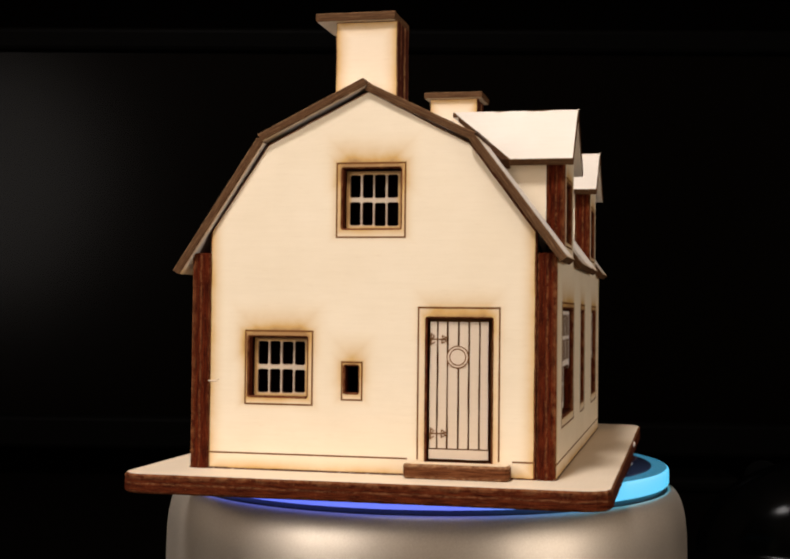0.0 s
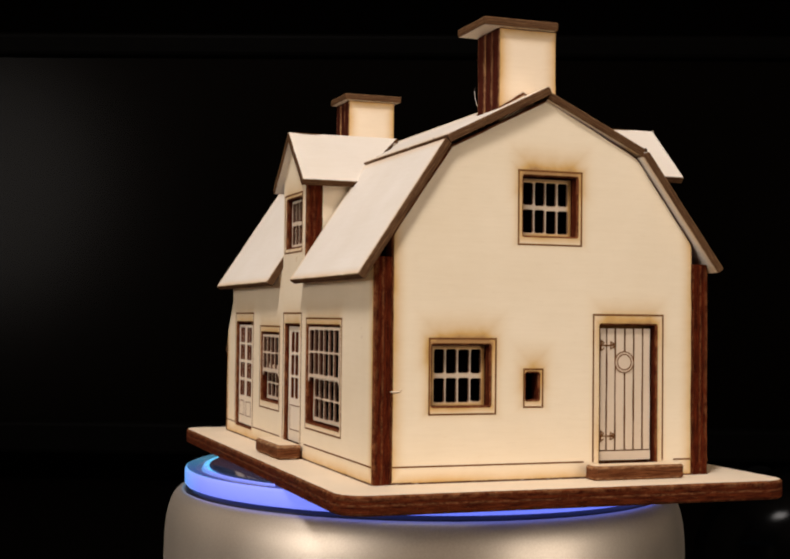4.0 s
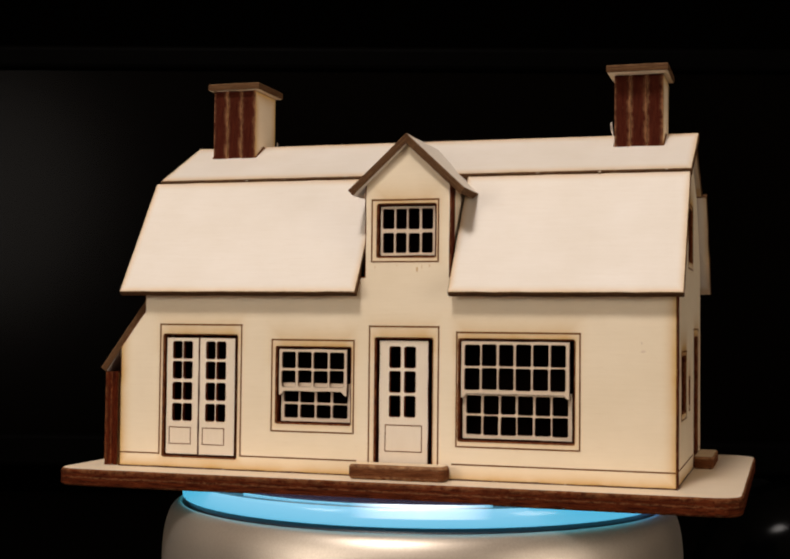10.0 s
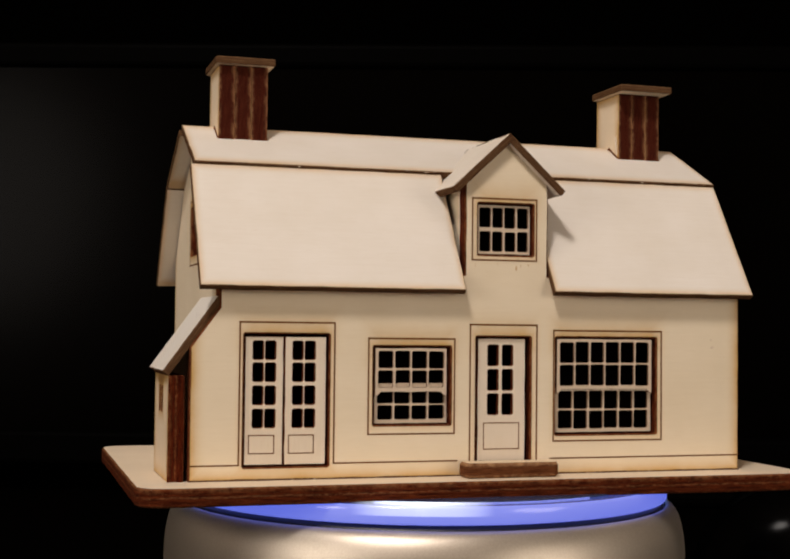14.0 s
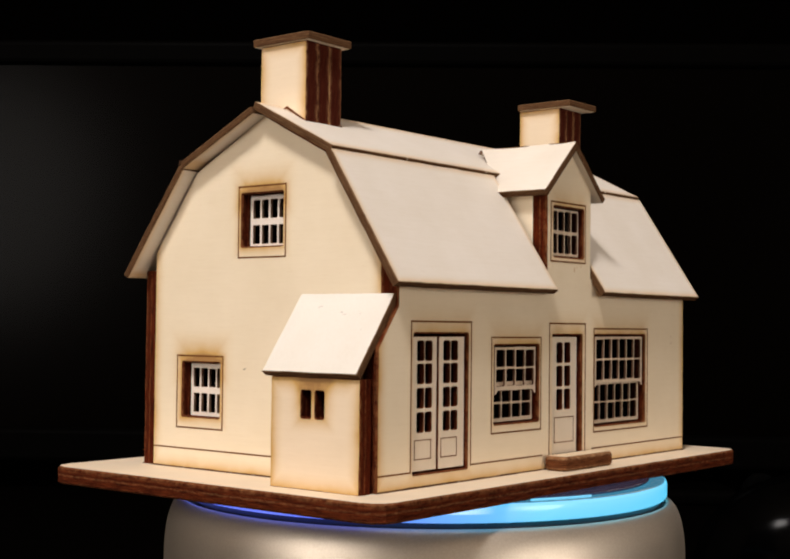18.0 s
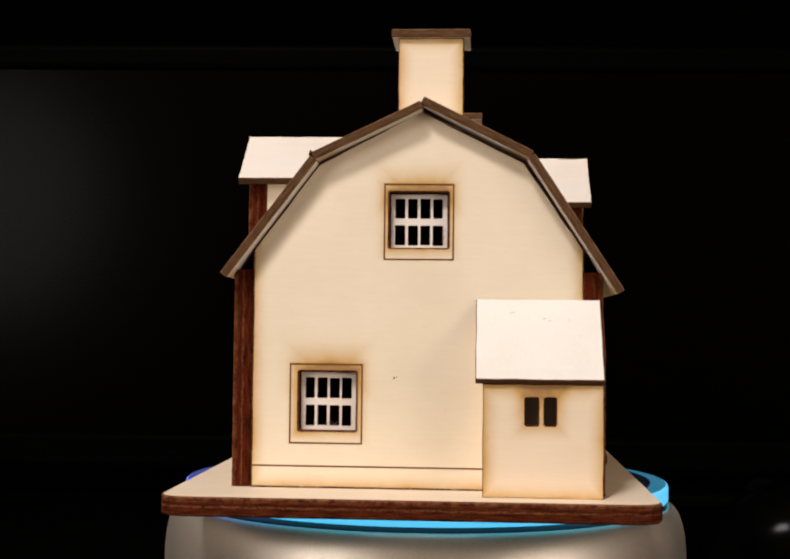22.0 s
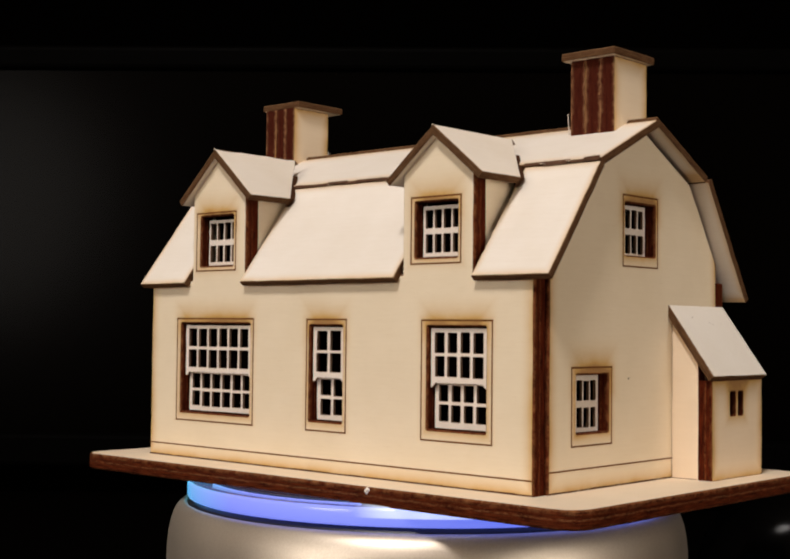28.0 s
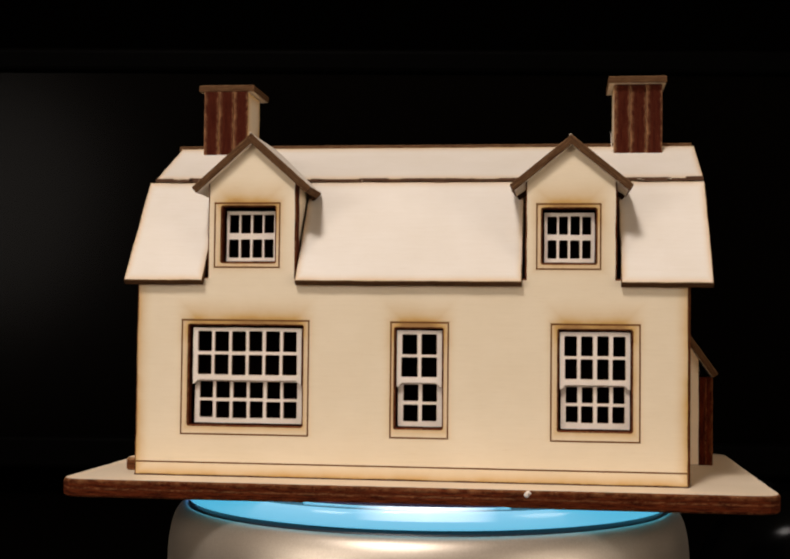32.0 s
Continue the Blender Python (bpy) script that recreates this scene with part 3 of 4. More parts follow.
def build_doors(house):
    # gable door of upright planks with a round window and two strap hinges
    at, u, v = side("east")
    door = surround("door", "east", 9.62, 25.03, 3.32, 31.65, house, "plank gable door with a round window and strap hinges", bottom=False)
    edges = [11.55, 13.12, 15.03, 17.15, 19.12, 21.14, 22.96]
    for a, b in zip(edges, edges[1:]):
        plate("plank", rect(a + 0.12, b - 0.12, 5.2, 29.05), [], at - X * 1.1, u, v, 1.6, [SASH, SCORE], door, chamfer=0.06)
    plate("bottom_rail", rect(11.55, 22.96, 3.2, 5.05), [], at - X * 1.1, u, v, 1.6, [SASH, SCORE], door, chamfer=0.06)
    plate("door_backing", rect(10.34, 24.67, 2.0, 30.6), [], at - X * 2.75, u, v, 0.4, [SCORE, SCORE], door)
    bm = bmesh.new()
    ring_at = Vector((HX - 1.05, 17, 22.4))
    for r0, r1, h in ((1.42, 1.62, 0.10), (1.95, 2.15, 0.10)):
        pts = []
        for k in range(32):
            a = 2 * math.pi * k / 32
            pts.append([bm.verts.new((ring_at + X * d + Vector((0, math.cos(a) * r, math.sin(a) * r))) * MM) for r, d in ((r0, -0.1), (r0, h), (r1, h), (r1, -0.1))])
        for k in range(32):
            p, q = pts[k], pts[(k + 1) % 32]
            for i in range(3):
                bm.faces.new((p[i], p[i + 1], q[i + 1], q[i]))
    part("round_window", bm, SCORE, door, "scored round window in the door")
    bm = bmesh.new()
    disc = [bm.verts.new((ring_at + X * 0.04 + Vector((0, math.cos(k * math.pi / 12) * 2.0, math.sin(k * math.pi / 12) * 2.0))) * MM) for k in range(24)]
    bm.faces.new(disc)
    part("window_disc", bm, SASH, door)
    for z in (7.98, 25.7):
        bm = bmesh.new()
        p = at - X * 1.08
        strip(bm, (11.6, z), (14.55, z), 0.22, p, u, v, 0.08)
        for y, s in ((11.85, 1.0), (13.95, 0.7)):
            strip(bm, (y, z - s), (y + 0.1, z + s), 0.2, p, u, v, 0.08)
            strip(bm, (y + 0.1, z + s), (y + 0.65, z + s * 0.55), 0.2, p, u, v, 0.08)
            strip(bm, (y + 0.1, z - s), (y + 0.65, z - s * 0.55), 0.2, p, u, v, 0.08)
            strip(bm, (y + 0.65, z + s * 0.55), (y + 0.2, z), 0.18, p, u, v, 0.08)
        strip(bm, (14.45, z), (15.05, z + 0.5), 0.18, p, u, v, 0.08)
        strip(bm, (14.45, z), (15.05, z - 0.5), 0.18, p, u, v, 0.08)
        part("hinge", bm, SCORE, door, "scored strap hinge")
    # glazed front door
    at, u, v = side("front")
    door = surround("door", "front", -5.3, 9.7, 3.17, 31.43, house, "pale glazed front door with six panes", bottom=False)
    panes = [rect(a, a + 2.35, b, b + 4.35, 0.35) for a in (-1.05, 2.2) for b in (12.6, 17.7, 22.85)]
    plate("leaf", rect(-3.35, 7.4, 2.9, 28.55), panes, at + Y * 0.8, u, v, 1.2, [DOOR, EDGE], door, chamfer=0.12)
    bm = bmesh.new()
    for a, b in (((-1.9, 5.4), (6.0, 5.4)), ((-1.9, 10.85), (6.0, 10.85)), ((-1.9, 5.6), (-1.9, 10.65)), ((6.0, 5.6), (6.0, 10.65))):
        strip(bm, a, b, 0.2, at + Y * 0.8, u, v)
    part("scored_panel", bm, SCORE, door)
    # french doors, the two leaves a little apart
    door = surround("french_door", "front", -53.74, -34.41, 3.17, 31.43, house, "pair of narrow glazed french doors", bottom=False)
    for a, lean, wide in ((-52.55, 0.7, 7.8), (-44.5, 0.5, 8.5)):
        panes = [rect(a + 1.6 + c * 2.5, a + 3.7 + c * 2.5, b, b + 3.7, 0.35) for c in (0, 1) for b in (10.4, 15.0, 19.6, 24.0)]
        p = at + Y * lean
        leaf = plate("leaf", rect(a, a + wide, 3.0, 28.6), panes, p, u, v, 1.2, [DOOR, EDGE], door, chamfer=0.12)
        bm = bmesh.new()
        for s, e in (((0.9, 5.3), (6.0, 5.3)), ((0.9, 8.9), (6.0, 8.9)), ((0.9, 5.5), (0.9, 8.7)), ((6.0, 5.5), (6.0, 8.7))):
            strip(bm, (a + s[0], s[1]), (a + e[0], e[1]), 0.2, p, u, v)
        part("scored_panel", bm, SCORE, leaf)


def roof_plate(name, house, p0, p1, x0, x1, thick, label="", top=None):
    """A roof plate between two lines along x: p0 (eave) and p1 (upper edge) are (y, z) of its outer face."""
    slope = Vector((0, p1[0] - p0[0], p1[1] - p0[1]))
    length = slope.length
    ahead = p0[0] < p1[0]
    u = X if ahead else -X
    a, b = (x0, x1) if ahead else (-x1, -x0)
    face = birch("roof_birch", "x", (), (x0, x1, min(p0[1], p1[1]), max(p0[1], p1[1])), tone=(0.765, 0.712, 0.65), grain="x", reach=1.9, force=0.62)
    return plate(name, top or rect(a, b, 0, length), [], (0, *p0), u, slope, thick, [face, ROOF_EDGE], house, label, 0.15)


def build_roof(house):
    ridge_k = (-0.4, 74.3)
    brk_f, brk_k = (-22.1, 64.8), (20.3, 64.4)
    eave_f, eave_k = (-39.2, 38.5), (37.65, 41.2)
    roof_plate("roof_plate", house, brk_f, (-1.2, 75.2), -61.4, 59.9, 1.6, "upper pale roof plate")
    roof_plate("roof_plate", house, brk_k, ridge_k, -61.9, 59.2, 1.6, "upper pale roof plate")
    for x0, x1 in ((-62.25, -7.5), (12.35, 59.65)):
        roof_plate("roof_plate", house, eave_f, (-22.3, 64.2), x0, x1, 1.6, "steep pale roof plate with browned eave")
    for x0, x1 in ((43.3, 60.3), (-23.65, 23.5), (-62.05, -43.75)):
        roof_plate("roof_plate", house, eave_k, (20.5, 63.8), x0, x1, 1.6, "steep pale roof plate with browned eave")


def build_dormer(house, front, xl, xr, apex_x, apex_z, eave_z):
    """A gabled dormer: two cheeks and two roof plates that run back into the main roof."""
    s = -1 if front else 1
    y0 = (-HY if front else HY)
    wall = birch("dormer_cheek_birch")
    for x in (xl, xr):
        out = -1 if x == xl else 1
        # cheek: a triangle between the wall, the dormer's eave and the steep roof
        ys = y0 - s * T
        pts = [(ys, 41.5), (ys, eave_z), (s * 21.5, eave_z)]
        u = Y if out > 0 else -Y
        loop = [((p if out > 0 else -p), z) for p, z in pts]
        plate("dormer_cheek", loop, [], (x - out * 0.25, 0, 0), u, Z, 2.0, [wall, EDGE], house, "birch cheek of a dormer")
        half = abs(x - apex_x)
        edge_x = x + out * 3.3
        drop = (apex_z - eave_z) / half
        low_z = apex_z + 1.5 - drop * (abs(edge_x - apex_x))
        slope = Vector((edge_x - apex_x, 0, low_z - apex_z - 1.5))
        length = slope.length
        # plate: along y it begins before the wall and ends where it meets the main roof
        front_y, ridge_back, eave_back = y0 + s * 1.7, s * 11.5, s * 25.0
        u = Vector((0, -s, 0))
        v = slope.normalized()
        if u.cross(v).z < 0:
            u = -u
        loop = [(front_y * u.y, 0), (ridge_back * u.y, 0), (eave_back * u.y, length), (front_y * u.y, length)]
        plate("dormer_roof", loop, [], (apex_x, 0, apex_z + 1.5), u, v, 1.6, [DORMER_ROOF, ROOF_EDGE], house, "small pale dormer roof plate", 0.12)
        # the dark joint behind the dormer's roof
        b = -s * 1.5
        m = ridge_back + (eave_back - ridge_back) * 0.4
        loop = [(m * u.y, length * 0.4), ((m + b) * u.y, length * 0.4), ((eave_back + b) * u.y, length - 0.3), (eave_back * u.y, length - 0.3)]
        plate("dormer_joint", loop, [], (apex_x, 0, apex_z + 1.35), u, v, 2.4, [JOINT, JOINT], house, "dark joint behind a dormer roof", 0.1)


def build_chimney(house, x0, x1, y0, y1, top, cap):
    """Three upright layers of plywood side by side under a flat cap."""
    chimney_face = birch("chimney_birch", "y", (), (y0, y1, 60, top), tone=(0.80, 0.665, 0.50))
    step = (x1 - x0) / 3
    chimney = None
    for k in range(3):
        a = x0 + k * step
        ob = plate("chimney_layer" if chimney else "chimney", rect(y0 + 0.1 * (k % 2), y1 - 0.1 * (k % 2), 66.0, top), [], (a + step - 0.04, 0, 0), Y, Z, step - 0.08,
                   [chimney_face, CHAR], chimney or house, "" if chimney else "tall chimney of three charred plywood layers", 0.15)
        chimney = chimney or ob
    c0, c1, d0, d1, lean = cap
    plate("cap", rect(c0, c1, d0, d1), [], (0, 0, top + 1.65), X + Y * lean, Y - X * lean, 1.6, [CAP, ROOF_EDGE], chimney, "flat browned chimney cap", 0.15)


def build_shed(house):
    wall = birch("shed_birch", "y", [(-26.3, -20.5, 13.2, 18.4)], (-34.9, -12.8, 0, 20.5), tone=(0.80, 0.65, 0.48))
    plate("shed_wall", rect(12.8, 34.9, 0, 20.8), [rect(20.5, 23.05, 13.2, 18.4, 0.4), rect(24.0, 26.3, 13.2, 18.4, 0.4)], (-67.6, 0, 0), -Y, Z, 3.2,
          [wall, EDGE], house, "low shed wall with two tiny scorched windows")
    plate("shed_side", [(58.05, 0), (64.4, 0), (64.4, 25.1), (58.05, 34.0)], [], (0, -12.9, 0), -X, Z, 2.8, [birch("shed_side_birch", tone=(0.80, 0.66, 0.50)), EDGE], house, "sloping side wall of the shed")
    slope = Vector((10.8, 0, 15.0))
    plate("shed_roof", rect(11.4, 35.0, 0, slope.length), [], (-68.8, 0, 21.7), -Y, slope, 1.6, [ROOF, ROOF_EDGE], house, "pale lean-to shed roof with faint smudges", 0.15)


def build_steps(house):
    face = birch("step_birch", tone=(0.76, 0.62, 0.44))
    plate("door_step", rect(-7.9, 12.6, -41.4, -HY - 0.25, 1.2), [], (0, 0, 3.15), X, Y, 3.1, [face, STEP_EDGE], house, "rounded plywood door step", 0.5)
    plate("door_step", rect(HX + 0.05, 62.6, 7.7, 27.5, 1.2), [], (0, 0, 2.8), X, Y, 2.8, [face, STEP_EDGE], house, "rounded plywood door step", 0.35)


def spots(name, items, at, u, v, mat, parent, label="", high=0.12):
    """Small uneven flecks (a, b, half width, half height) lying on a face."""
    at, u, v = Vector(at), Vector(u).normalized(), Vector(v).normalized()
    w = u.cross(v)
    bm = bmesh.new()
    for a, b, ra, rb in items:
        ring = []
        for k in range(9):
            g, r = 2 * math.pi * k / 9, random.uniform(0.65, 1.1)
            ring.append(bm.verts.new((at + u * (a + ra * r * math.cos(g)) + v * (b + rb * r * math.sin(g)) - w * 0.03) * MM))
        top = bm.verts.new((at + u * a + v * b + w * high) * MM)
        for k in range(9):
            bm.faces.new((ring[k], ring[(k + 1) % 9], top))
    ob = part(name, bm, mat, parent, label)
    if len(items) > 2:
        ob["kind"] = "stuff"
    return ob


def fibre(points, mat, house, r=0.04):
    """A stray fibre of wood: a thin three-sided tube through a few points."""
    bm = bmesh.new()
    rings = []
    for p in points:
        p = Vector(p)
        rings.append([bm.verts.new((p + Vector((math.cos(a) * r, math.sin(a) * r, math.sin(a + 1) * r))) * MM) for a in (0.0, 2.1, 4.2)])
    for a, b in zip(rings, rings[1:]):
        for k in range(3):
            bm.faces.new((a[k], a[(k + 1) % 3], b[(k + 1) % 3], b[k]))
    part("stray_fibre", bm, mat, house, "fine stray fibre of wood")


def build_marks(house):
    """Glue, knots, smudges and splinters left from making the model."""
    glue = plain("dried_white_glue", (0.46, 0.38, 0.30), 0.5, scale=900.0)
    joint = plain("dark_joint", (0.075, 0.03, 0.010), 0.9, scale=700.0)
    knot = plain("dark_knot", (0.13, 0.075, 0.03), 0.8, scale=900.0)
    smudge = plain("grey_smudge", (0.56, 0.51, 0.46), 0.8, scale=900.0)
    faint = plain("faint_stain", (0.70, 0.565, 0.42), 0.8, scale=900.0)
    at, u, v = side("west")
    spots("knot", [(-4.2, 21.3, 0.45, 0.4), (-3.8, 21.5, 0.2, 0.2)], at, u, v, knot, house, "dark knot in the gable wall", 0.04)
    spots("stain", [(8.2, 16.0, 0.35, 0.3), (5.6, 15.2, 0.25, 0.25)], at, u, v, faint, house, "", 0.04)
    spots("glue_crumb", [(random.uniform(-30, 8), 0.15, random.uniform(0.15, 0.5), random.uniform(0.1, 0.25)) for _ in range(8)], at, u, v, glue, house, "", 0.3)
    at, u, v = side("front")
    spots("stain", [(51.5, 27.0, 1.0, 0.7), (51.2, 28.6, 0.4, 0.5), (-36.0, 38.0, 0.5, 0.7)], at, u, v, faint, house, "faint stain on the front wall", 0.04)
    spots("glue_crumb", [(random.uniform(-56, 52), 0.12, random.uniform(0.15, 0.6), random.uniform(0.1, 0.22)) for _ in range(12)], at, u, v, glue, house, "", 0.3)
    at, u, v = side("east")
    spots("splinter", [(-31.2, 17.0, 1.3, 0.28), (-30.2, 17.35, 0.5, 0.16)], at, u, v, SASH, house, "pale splinter lifted from the gable edge", 0.25)
    spots("glue_crumb", [(random.uniform(-32, 5), 0.12, random.uniform(0.15, 0.5), random.uniform(0.1, 0.22)) for _ in range(7)], at, u, v, glue, house, "", 0.3)
    # dark gaps where the walls stand on the board
    for wall, a, b in (("front", -63.4, 58.0), ("back", -57.6, 57.2), ("east", -31.8, 7.5), ("west", -31.6, 12.6)):
        at, u, v = side(wall)
        bm = bmesh.new()
        c = a
        while c < b:
            d = min(b, c + random.uniform(2, 9))
            strip(bm, (c, random.uniform(0.06, 0.16)), (d, random.uniform(0.06, 0.16)), random.uniform(0.3, 0.5), at, u, v, 0.04)
            c = d + random.uniform(0.0, 0.3)
        part("wall_joint", bm, joint, house, "dark joint between wall and baseboard")
    slope = Vector((10.8, 0, 15.0))
    spots("smudge", [(18.4, 15.3, 1.1, 0.25), (17.9, 15.0, 0.5, 0.3), (24.3, 13.9, 0.8, 0.5), (25.3, 13.4, 0.9, 0.3), (29.0, 13.6, 0.25, 0.6), (31.0, 10.0, 0.2, 0.5)],
          (-68.8, 0, 21.7), -Y, slope, smudge, house, "grey smudges on the shed roof", 0.03)
    slope = Vector((0, 17.4, 25.3))
    spots("smudge", [(-55.5, 12.5, 0.35, 0.6), (-50.0, 14.2, 0.3, 0.3), (-46.0, 14.6, 0.5, 0.25), (-44.8, 14.3, 0.3, 0.2)], (0, -39.2, 38.5), X, slope, smudge, house,
          "faint smudges on the steep roof", 0.03)
    # glue squeezed out along the breaks of the roof
    for at, spans, n in (((0, -22.3, 64.5), ((-60, -8), (15, 58)), 8), ((0, 20.5, 64.1), ((-58, -46), (-21, 21), (46, 58)), 9)):
        items = []
        for k in range(n):
            a, b = random.choice(spans)
            items.append((random.uniform(a, b), random.uniform(-0.15, 0.35), random.uniform(0.2, 0.7), random.uniform(0.08, 0.2)))
        s = -1 if at[1] < 0 else 1
        spots("glue_bead", items, Vector(at) + Y * s * 0.5, X * -s, Z, glue, house, "dried glue along the roof break", 0.35)
    # the uneven dark gap along the back break
    for a, b in ((-23.4, 23.2), (43.8, 58.6), (-61.2, -44.1)):
        bm = bmesh.new()
        c = -b
        while c < -a:
            d = min(-a, c + random.uniform(1.5, 6))
            z = random.uniform(-0.1, 0.2)
            strip(bm, (c, z), (d, z + random.uniform(-0.1, 0.1)), random.uniform(0.5, 0.95), (0, 20.7, 64.1), -X, (Z - Y * 0.3).normalized(), 0.12)
            c = d
        part("roof_joint", bm, joint, house, "uneven dark gap along the roof break")
    spots("glue_drop", [(25.4, -0.55, 0.8, 0.6), (25.1, -1.0, 0.55, 0.5)], (0, 46.4, 0), -X, Z, WHITE, house, "white drop of glue on the baseboard edge", 0.45)
    for x, z in ((-33.4, 71.4), (33.4, 72.2)):
        spots("glue_drop", [(0.0, 0.0, 0.4, 0.35)], (x, 37.2, z), -X, Z, glue, house, "bead of glue on a dormer ridge", 0.4)
    # slivers of veneer standing beside the chimneys
    for x, y, z, lean in ((41.75, -8.0, 72.6, -0.35), (-43.15, 3.9, 72.4, 0.35)):
        plate("splinter", [(0, 0), (0.2, 0.1), (lean + 0.06, 4.6), (lean - 0.06, 4.6)], [], (x, y, z), X, Z, 0.2, [WHITE, WHITE], house, "thin pale splinter beside a chimney", 0.02)
    # smoke stains under the front dormer's window
    at, u, v = side("front")
    n = Nodes("smoke_stain")
    n.set(Base_Color=n.mix(n.ramp(n.noise(260.0, (1, 1, 0.35), 3.0), 0.35, 0.65), rgb(0.76, 0.61, 0.42), rgb(0.60, 0.40, 0.19)), Roughness=0.8)
    spots("stain", [(-4.3, 43.9, 0.35, 0.8), (4.9, 43.4, 0.5, 1.3), (5.9, 43.9, 0.3, 0.8), (7.6, 44.1, 0.3, 0.6), (0.6, 44.2, 0.6, 0.35)], at, u, v, n.mat, house, "brown smoke stains under a window", 0.03)
    # stray fibres of wood
    fibre([(42.0, -8.4, 73.6), (41.4, -8.7, 75.4), (41.3, -8.8, 76.8), (41.7, -8.6, 77.3)], WHITE, house)
    fibre([(-56.0, -4.4, 47.4), (-56.6, -5.2, 48.6), (-56.4, -4.6, 49.4), (-56.2, -5.4, 50.2)], knot, house)
    fibre([(-55.9, 17.6, 11.8), (-56.4, 16.6, 12.9), (-56.2, 15.9, 12.2), (-56.0, 15.2, 12.6)], knot, house)
    # dark gaps where the chimneys stand on the front slope, on both their gable faces
    def slope_top(y):
        return 64.8 + (y + 22.1) * 0.4976

    for x, out in ((42.1, -1), (52.8, 1), (-54.4, -1), (-43.5, 1)):
        bm = bmesh.new()
        ys = [-8.4, -7.2, -5.9, -4.6, -3.4]
        lift = [0.12, 0.22, 0.3, 0.5, 0.62]
        for a, b, p, q in zip(ys, ys[1:], lift, lift[1:]):
            strip(bm, (a * out, slope_top(a) + p), (b * out, slope_top(b) + q), 0.3 + 0.35 * p, (x + out * 0.06, 0, 0), Y * out, Z, 0.1)
        strip(bm, (-3.4 * out, slope_top(-3.4) + 0.6), (-2.8 * out, slope_top(-2.8) + 0.1), 0.35, (x + out * 0.06, 0, 0), Y * out, Z, 0.1)
        part("chimney_joint", bm, EDGE, house, "dark gap where the chimney meets the roof")


def build_house():
    house = tagged(new("model_house"), "laser-cut birch plywood model house on a baseboard", "model house")
    board = plate("baseboard", rect(-74.3, 70.8, -45.3, 46.4, 5.0), [], (0, 0, 0), X, Y, 3.6, [BOARD, BOARD_EDGE], house, "plywood baseboard with charred layered edge", 0.35)
    build_walls(house)
    build_windows(house)
    build_doors(house)
    build_roof(house)
    build_dormer(house, True, -6.65, 12.1, 2.7, 70.3, 61.6)
    build_dormer(house, False, 23.7, 42.7, 33.3, 70.8, 62.3)
    build_dormer(house, False, -42.9, -24.3, -33.6, 70.0, 62.4)
    build_chimney(house, 42.1, 52.8, -8.5, 3.8, 87.4, (40.8, 54.1, -12.3, 3.5, 0.0))
    build_chimney(house, -54.4, -43.5, -8.5, 4.2, 87.9, (-55.3, -42.2, -9.9, 5.6, 0.0))
    build_shed(house)
    build_steps(house)
    build_marks(house)
    # black sheets added behind the openings: the inside's shade put into their colour
    dark_sheet = plain("painted_dark_inside", (0.0016, 0.0007, 0.0005), 0.95, gloss=0.0)
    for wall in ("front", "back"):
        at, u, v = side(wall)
        plate("dark_filler", rect(-53, 53, 0.2, 38.0), [], at - u.cross(v) * 5.0, u, v, 0.4, [dark_sheet, dark_sheet], house, "black sheet added inside the model to darken its openings", 0.05)
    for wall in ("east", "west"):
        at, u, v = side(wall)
        plate("dark_filler", [(-29, 0.2), (29, 0.2), (29, 38.0), (18.5, 58.0), (0, 66.0), (-18.5, 58.0), (-29, 38.0)], [], at - u.cross(v) * 5.2, u, v, 0.4, [dark_sheet, dark_sheet], house,
              "black sheet added inside the model to darken its openings", 0.05)
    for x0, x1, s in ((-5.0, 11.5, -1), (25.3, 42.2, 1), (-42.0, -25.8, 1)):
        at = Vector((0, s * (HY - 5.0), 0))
        plate("dark_filler", rect(*sorted((x0 * -s, x1 * -s)), 40.5, 60.5), [], at, X * -s, Z, 0.4, [dark_sheet, dark_sheet], house, "black sheet added behind a dormer window to darken it", 0.05)
    return house


build_room()
build_monitor()
build_turntable()
build_glint_object()
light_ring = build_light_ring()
turn_plate = build_plate()
model = build_house()


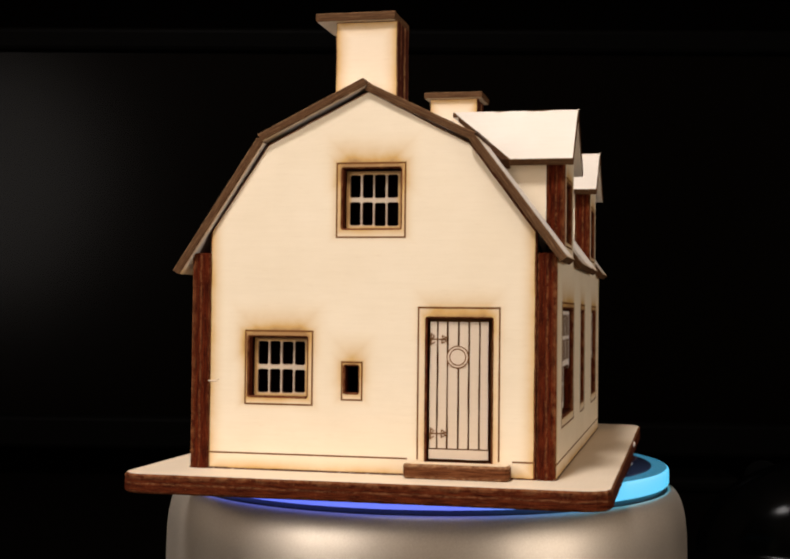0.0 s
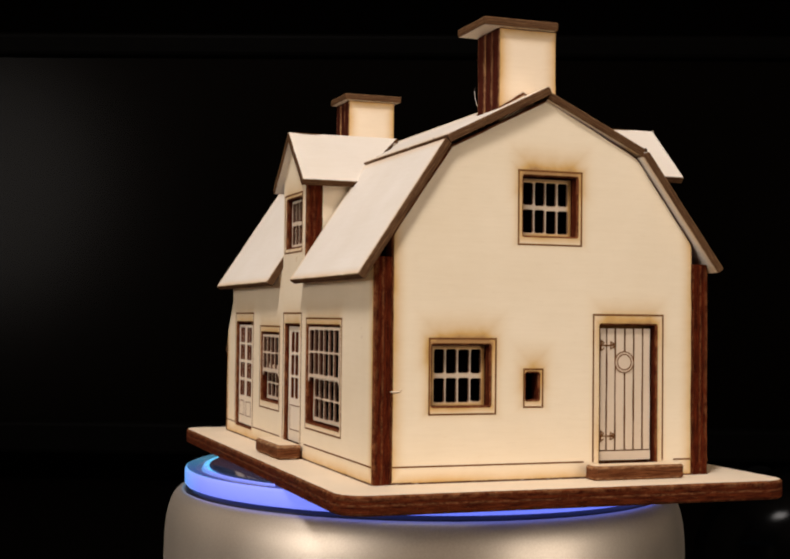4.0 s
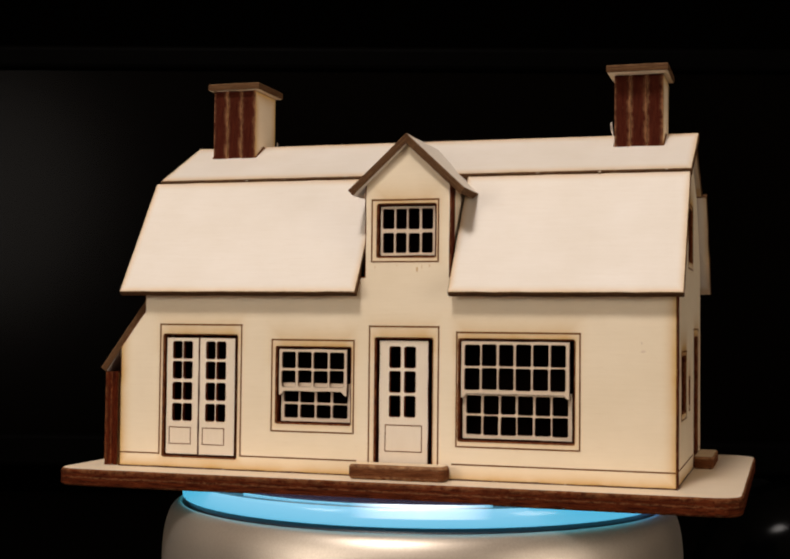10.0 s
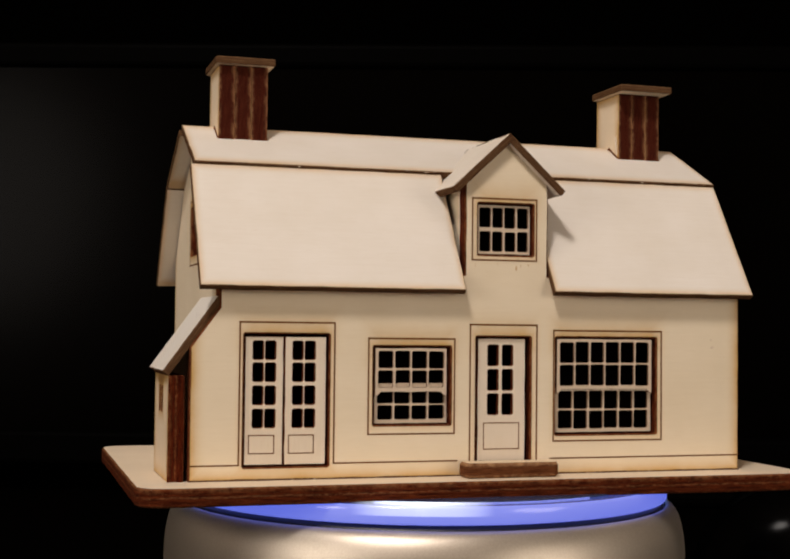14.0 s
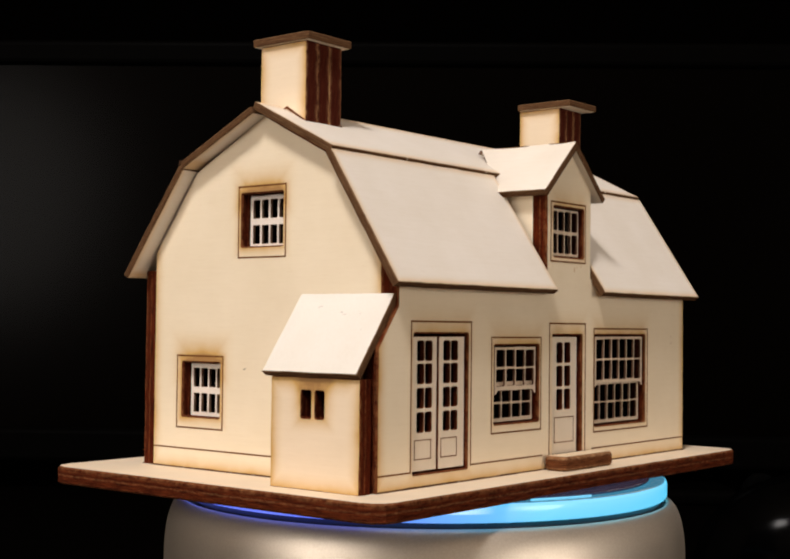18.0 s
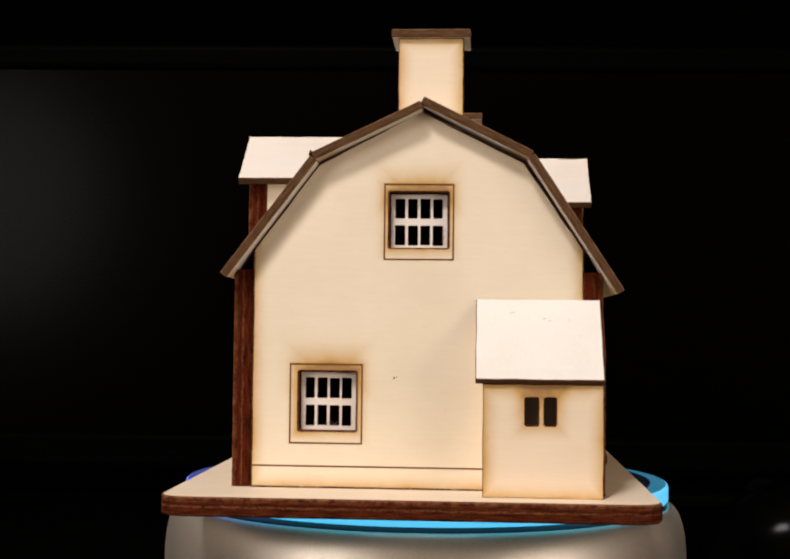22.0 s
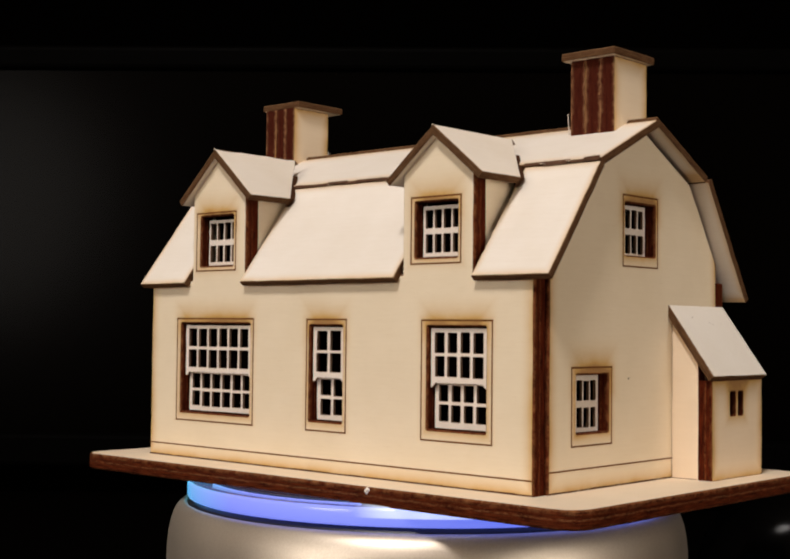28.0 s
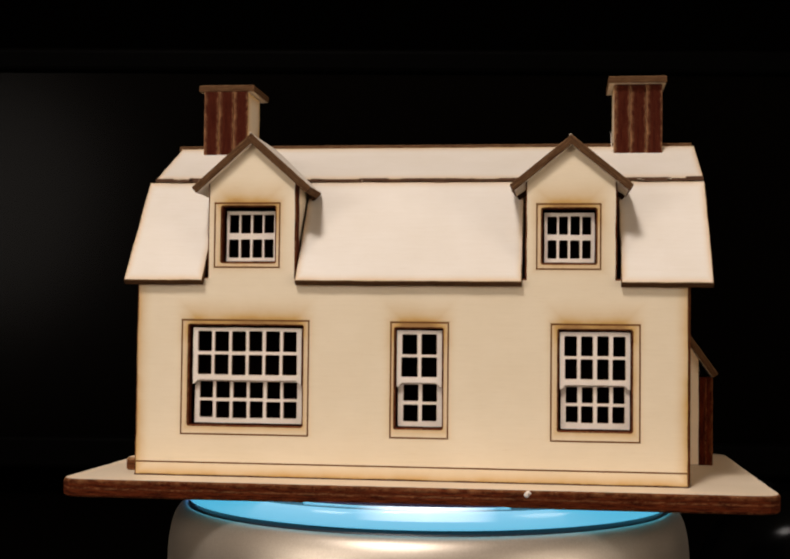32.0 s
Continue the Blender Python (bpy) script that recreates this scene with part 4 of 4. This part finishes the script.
def motions():
    # the house sits a little off the turning centre: seconds, degrees, millimetres of play
    place = pose(2.078 * MM, 0.83 * MM, 0)
    turns = [
        (0, -100.96, -1.38), (0.5, -97.15, -1.08), (1, -93.20, -0.74), (1.5, -89.31, -0.44), (2, -85.36, -0.17), (2.5, -81.37, 0.04), (3, -77.21,
        0.20), (3.5, -73.03, 0.28), (5.5, -55.47, 0.46), (6, -51.05, 0.51), (6.5, -46.73, 0.54), (7, -42.34, 0.54), (7.5, -37.93, 0.50), (8, -33.40,
        0.43), (8.5, -28.94, 0.34), (9, -24.44, 0.26), (9.5, -20.00, 0.18), (10, -15.44, 0.14), (10.5, -10.90, 0.11), (11, -6.45, 0.10), (11.5, -2.12,
        0.13), (12, 2.09, 0.21), (12.5, 6.17, 0.32), (13, 10.19, 0.44), (13.5, 14.23, 0.54), (15.5, 30.98, 0.84), (16, 35.30, 0.87), (16.5, 39.63,
        0.81), (17, 43.94, 0.66), (17.5, 48.31, 0.44), (18, 52.74, 0.16), (18.5, 57.21, -0.07), (19, 61.73, -0.23), (19.5, 66.20, -0.32), (20, 70.66,
        -0.32), (20.5, 75.03, -0.27), (21, 79.36, -0.15), (21.5, 83.67, 0.00), (22, 87.86, 0.16), (22.5, 92.03, 0.33), (23, 96.15, 0.50), (23.5,
        100.21, 0.63), (24, 104.32, 0.74), (24.5, 108.46, 0.80), (25, 112.71, 0.84), (25.5, 117.08, 0.84), (27.5, 134.96, 0.66), (28, 139.40, 0.61),
        (28.5, 143.84, 0.56), (29, 148.27, 0.48), (29.5, 152.71, 0.35), (30, 157.20, 0.23), (30.5, 161.73, 0.13), (31, 166.18, 0.05), (31.5, 170.47,
        0.01), (32, 174.63, -0.03)]
    walk(model, [(t, pose(d * MM, 0, 0, 0, 0, a) @ place) for t, a, d in turns])
    walk(turn_plate, [(t, pose(0, 0, 0, 0, 0, a)) for t, a, d in turns])
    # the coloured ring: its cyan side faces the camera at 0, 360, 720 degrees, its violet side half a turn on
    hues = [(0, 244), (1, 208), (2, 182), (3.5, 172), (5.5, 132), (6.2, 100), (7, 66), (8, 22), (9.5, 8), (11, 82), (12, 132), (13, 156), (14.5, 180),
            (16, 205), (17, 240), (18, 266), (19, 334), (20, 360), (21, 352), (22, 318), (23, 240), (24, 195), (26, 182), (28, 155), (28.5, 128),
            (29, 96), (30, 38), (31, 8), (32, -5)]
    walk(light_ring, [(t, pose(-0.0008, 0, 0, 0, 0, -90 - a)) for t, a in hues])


motions()
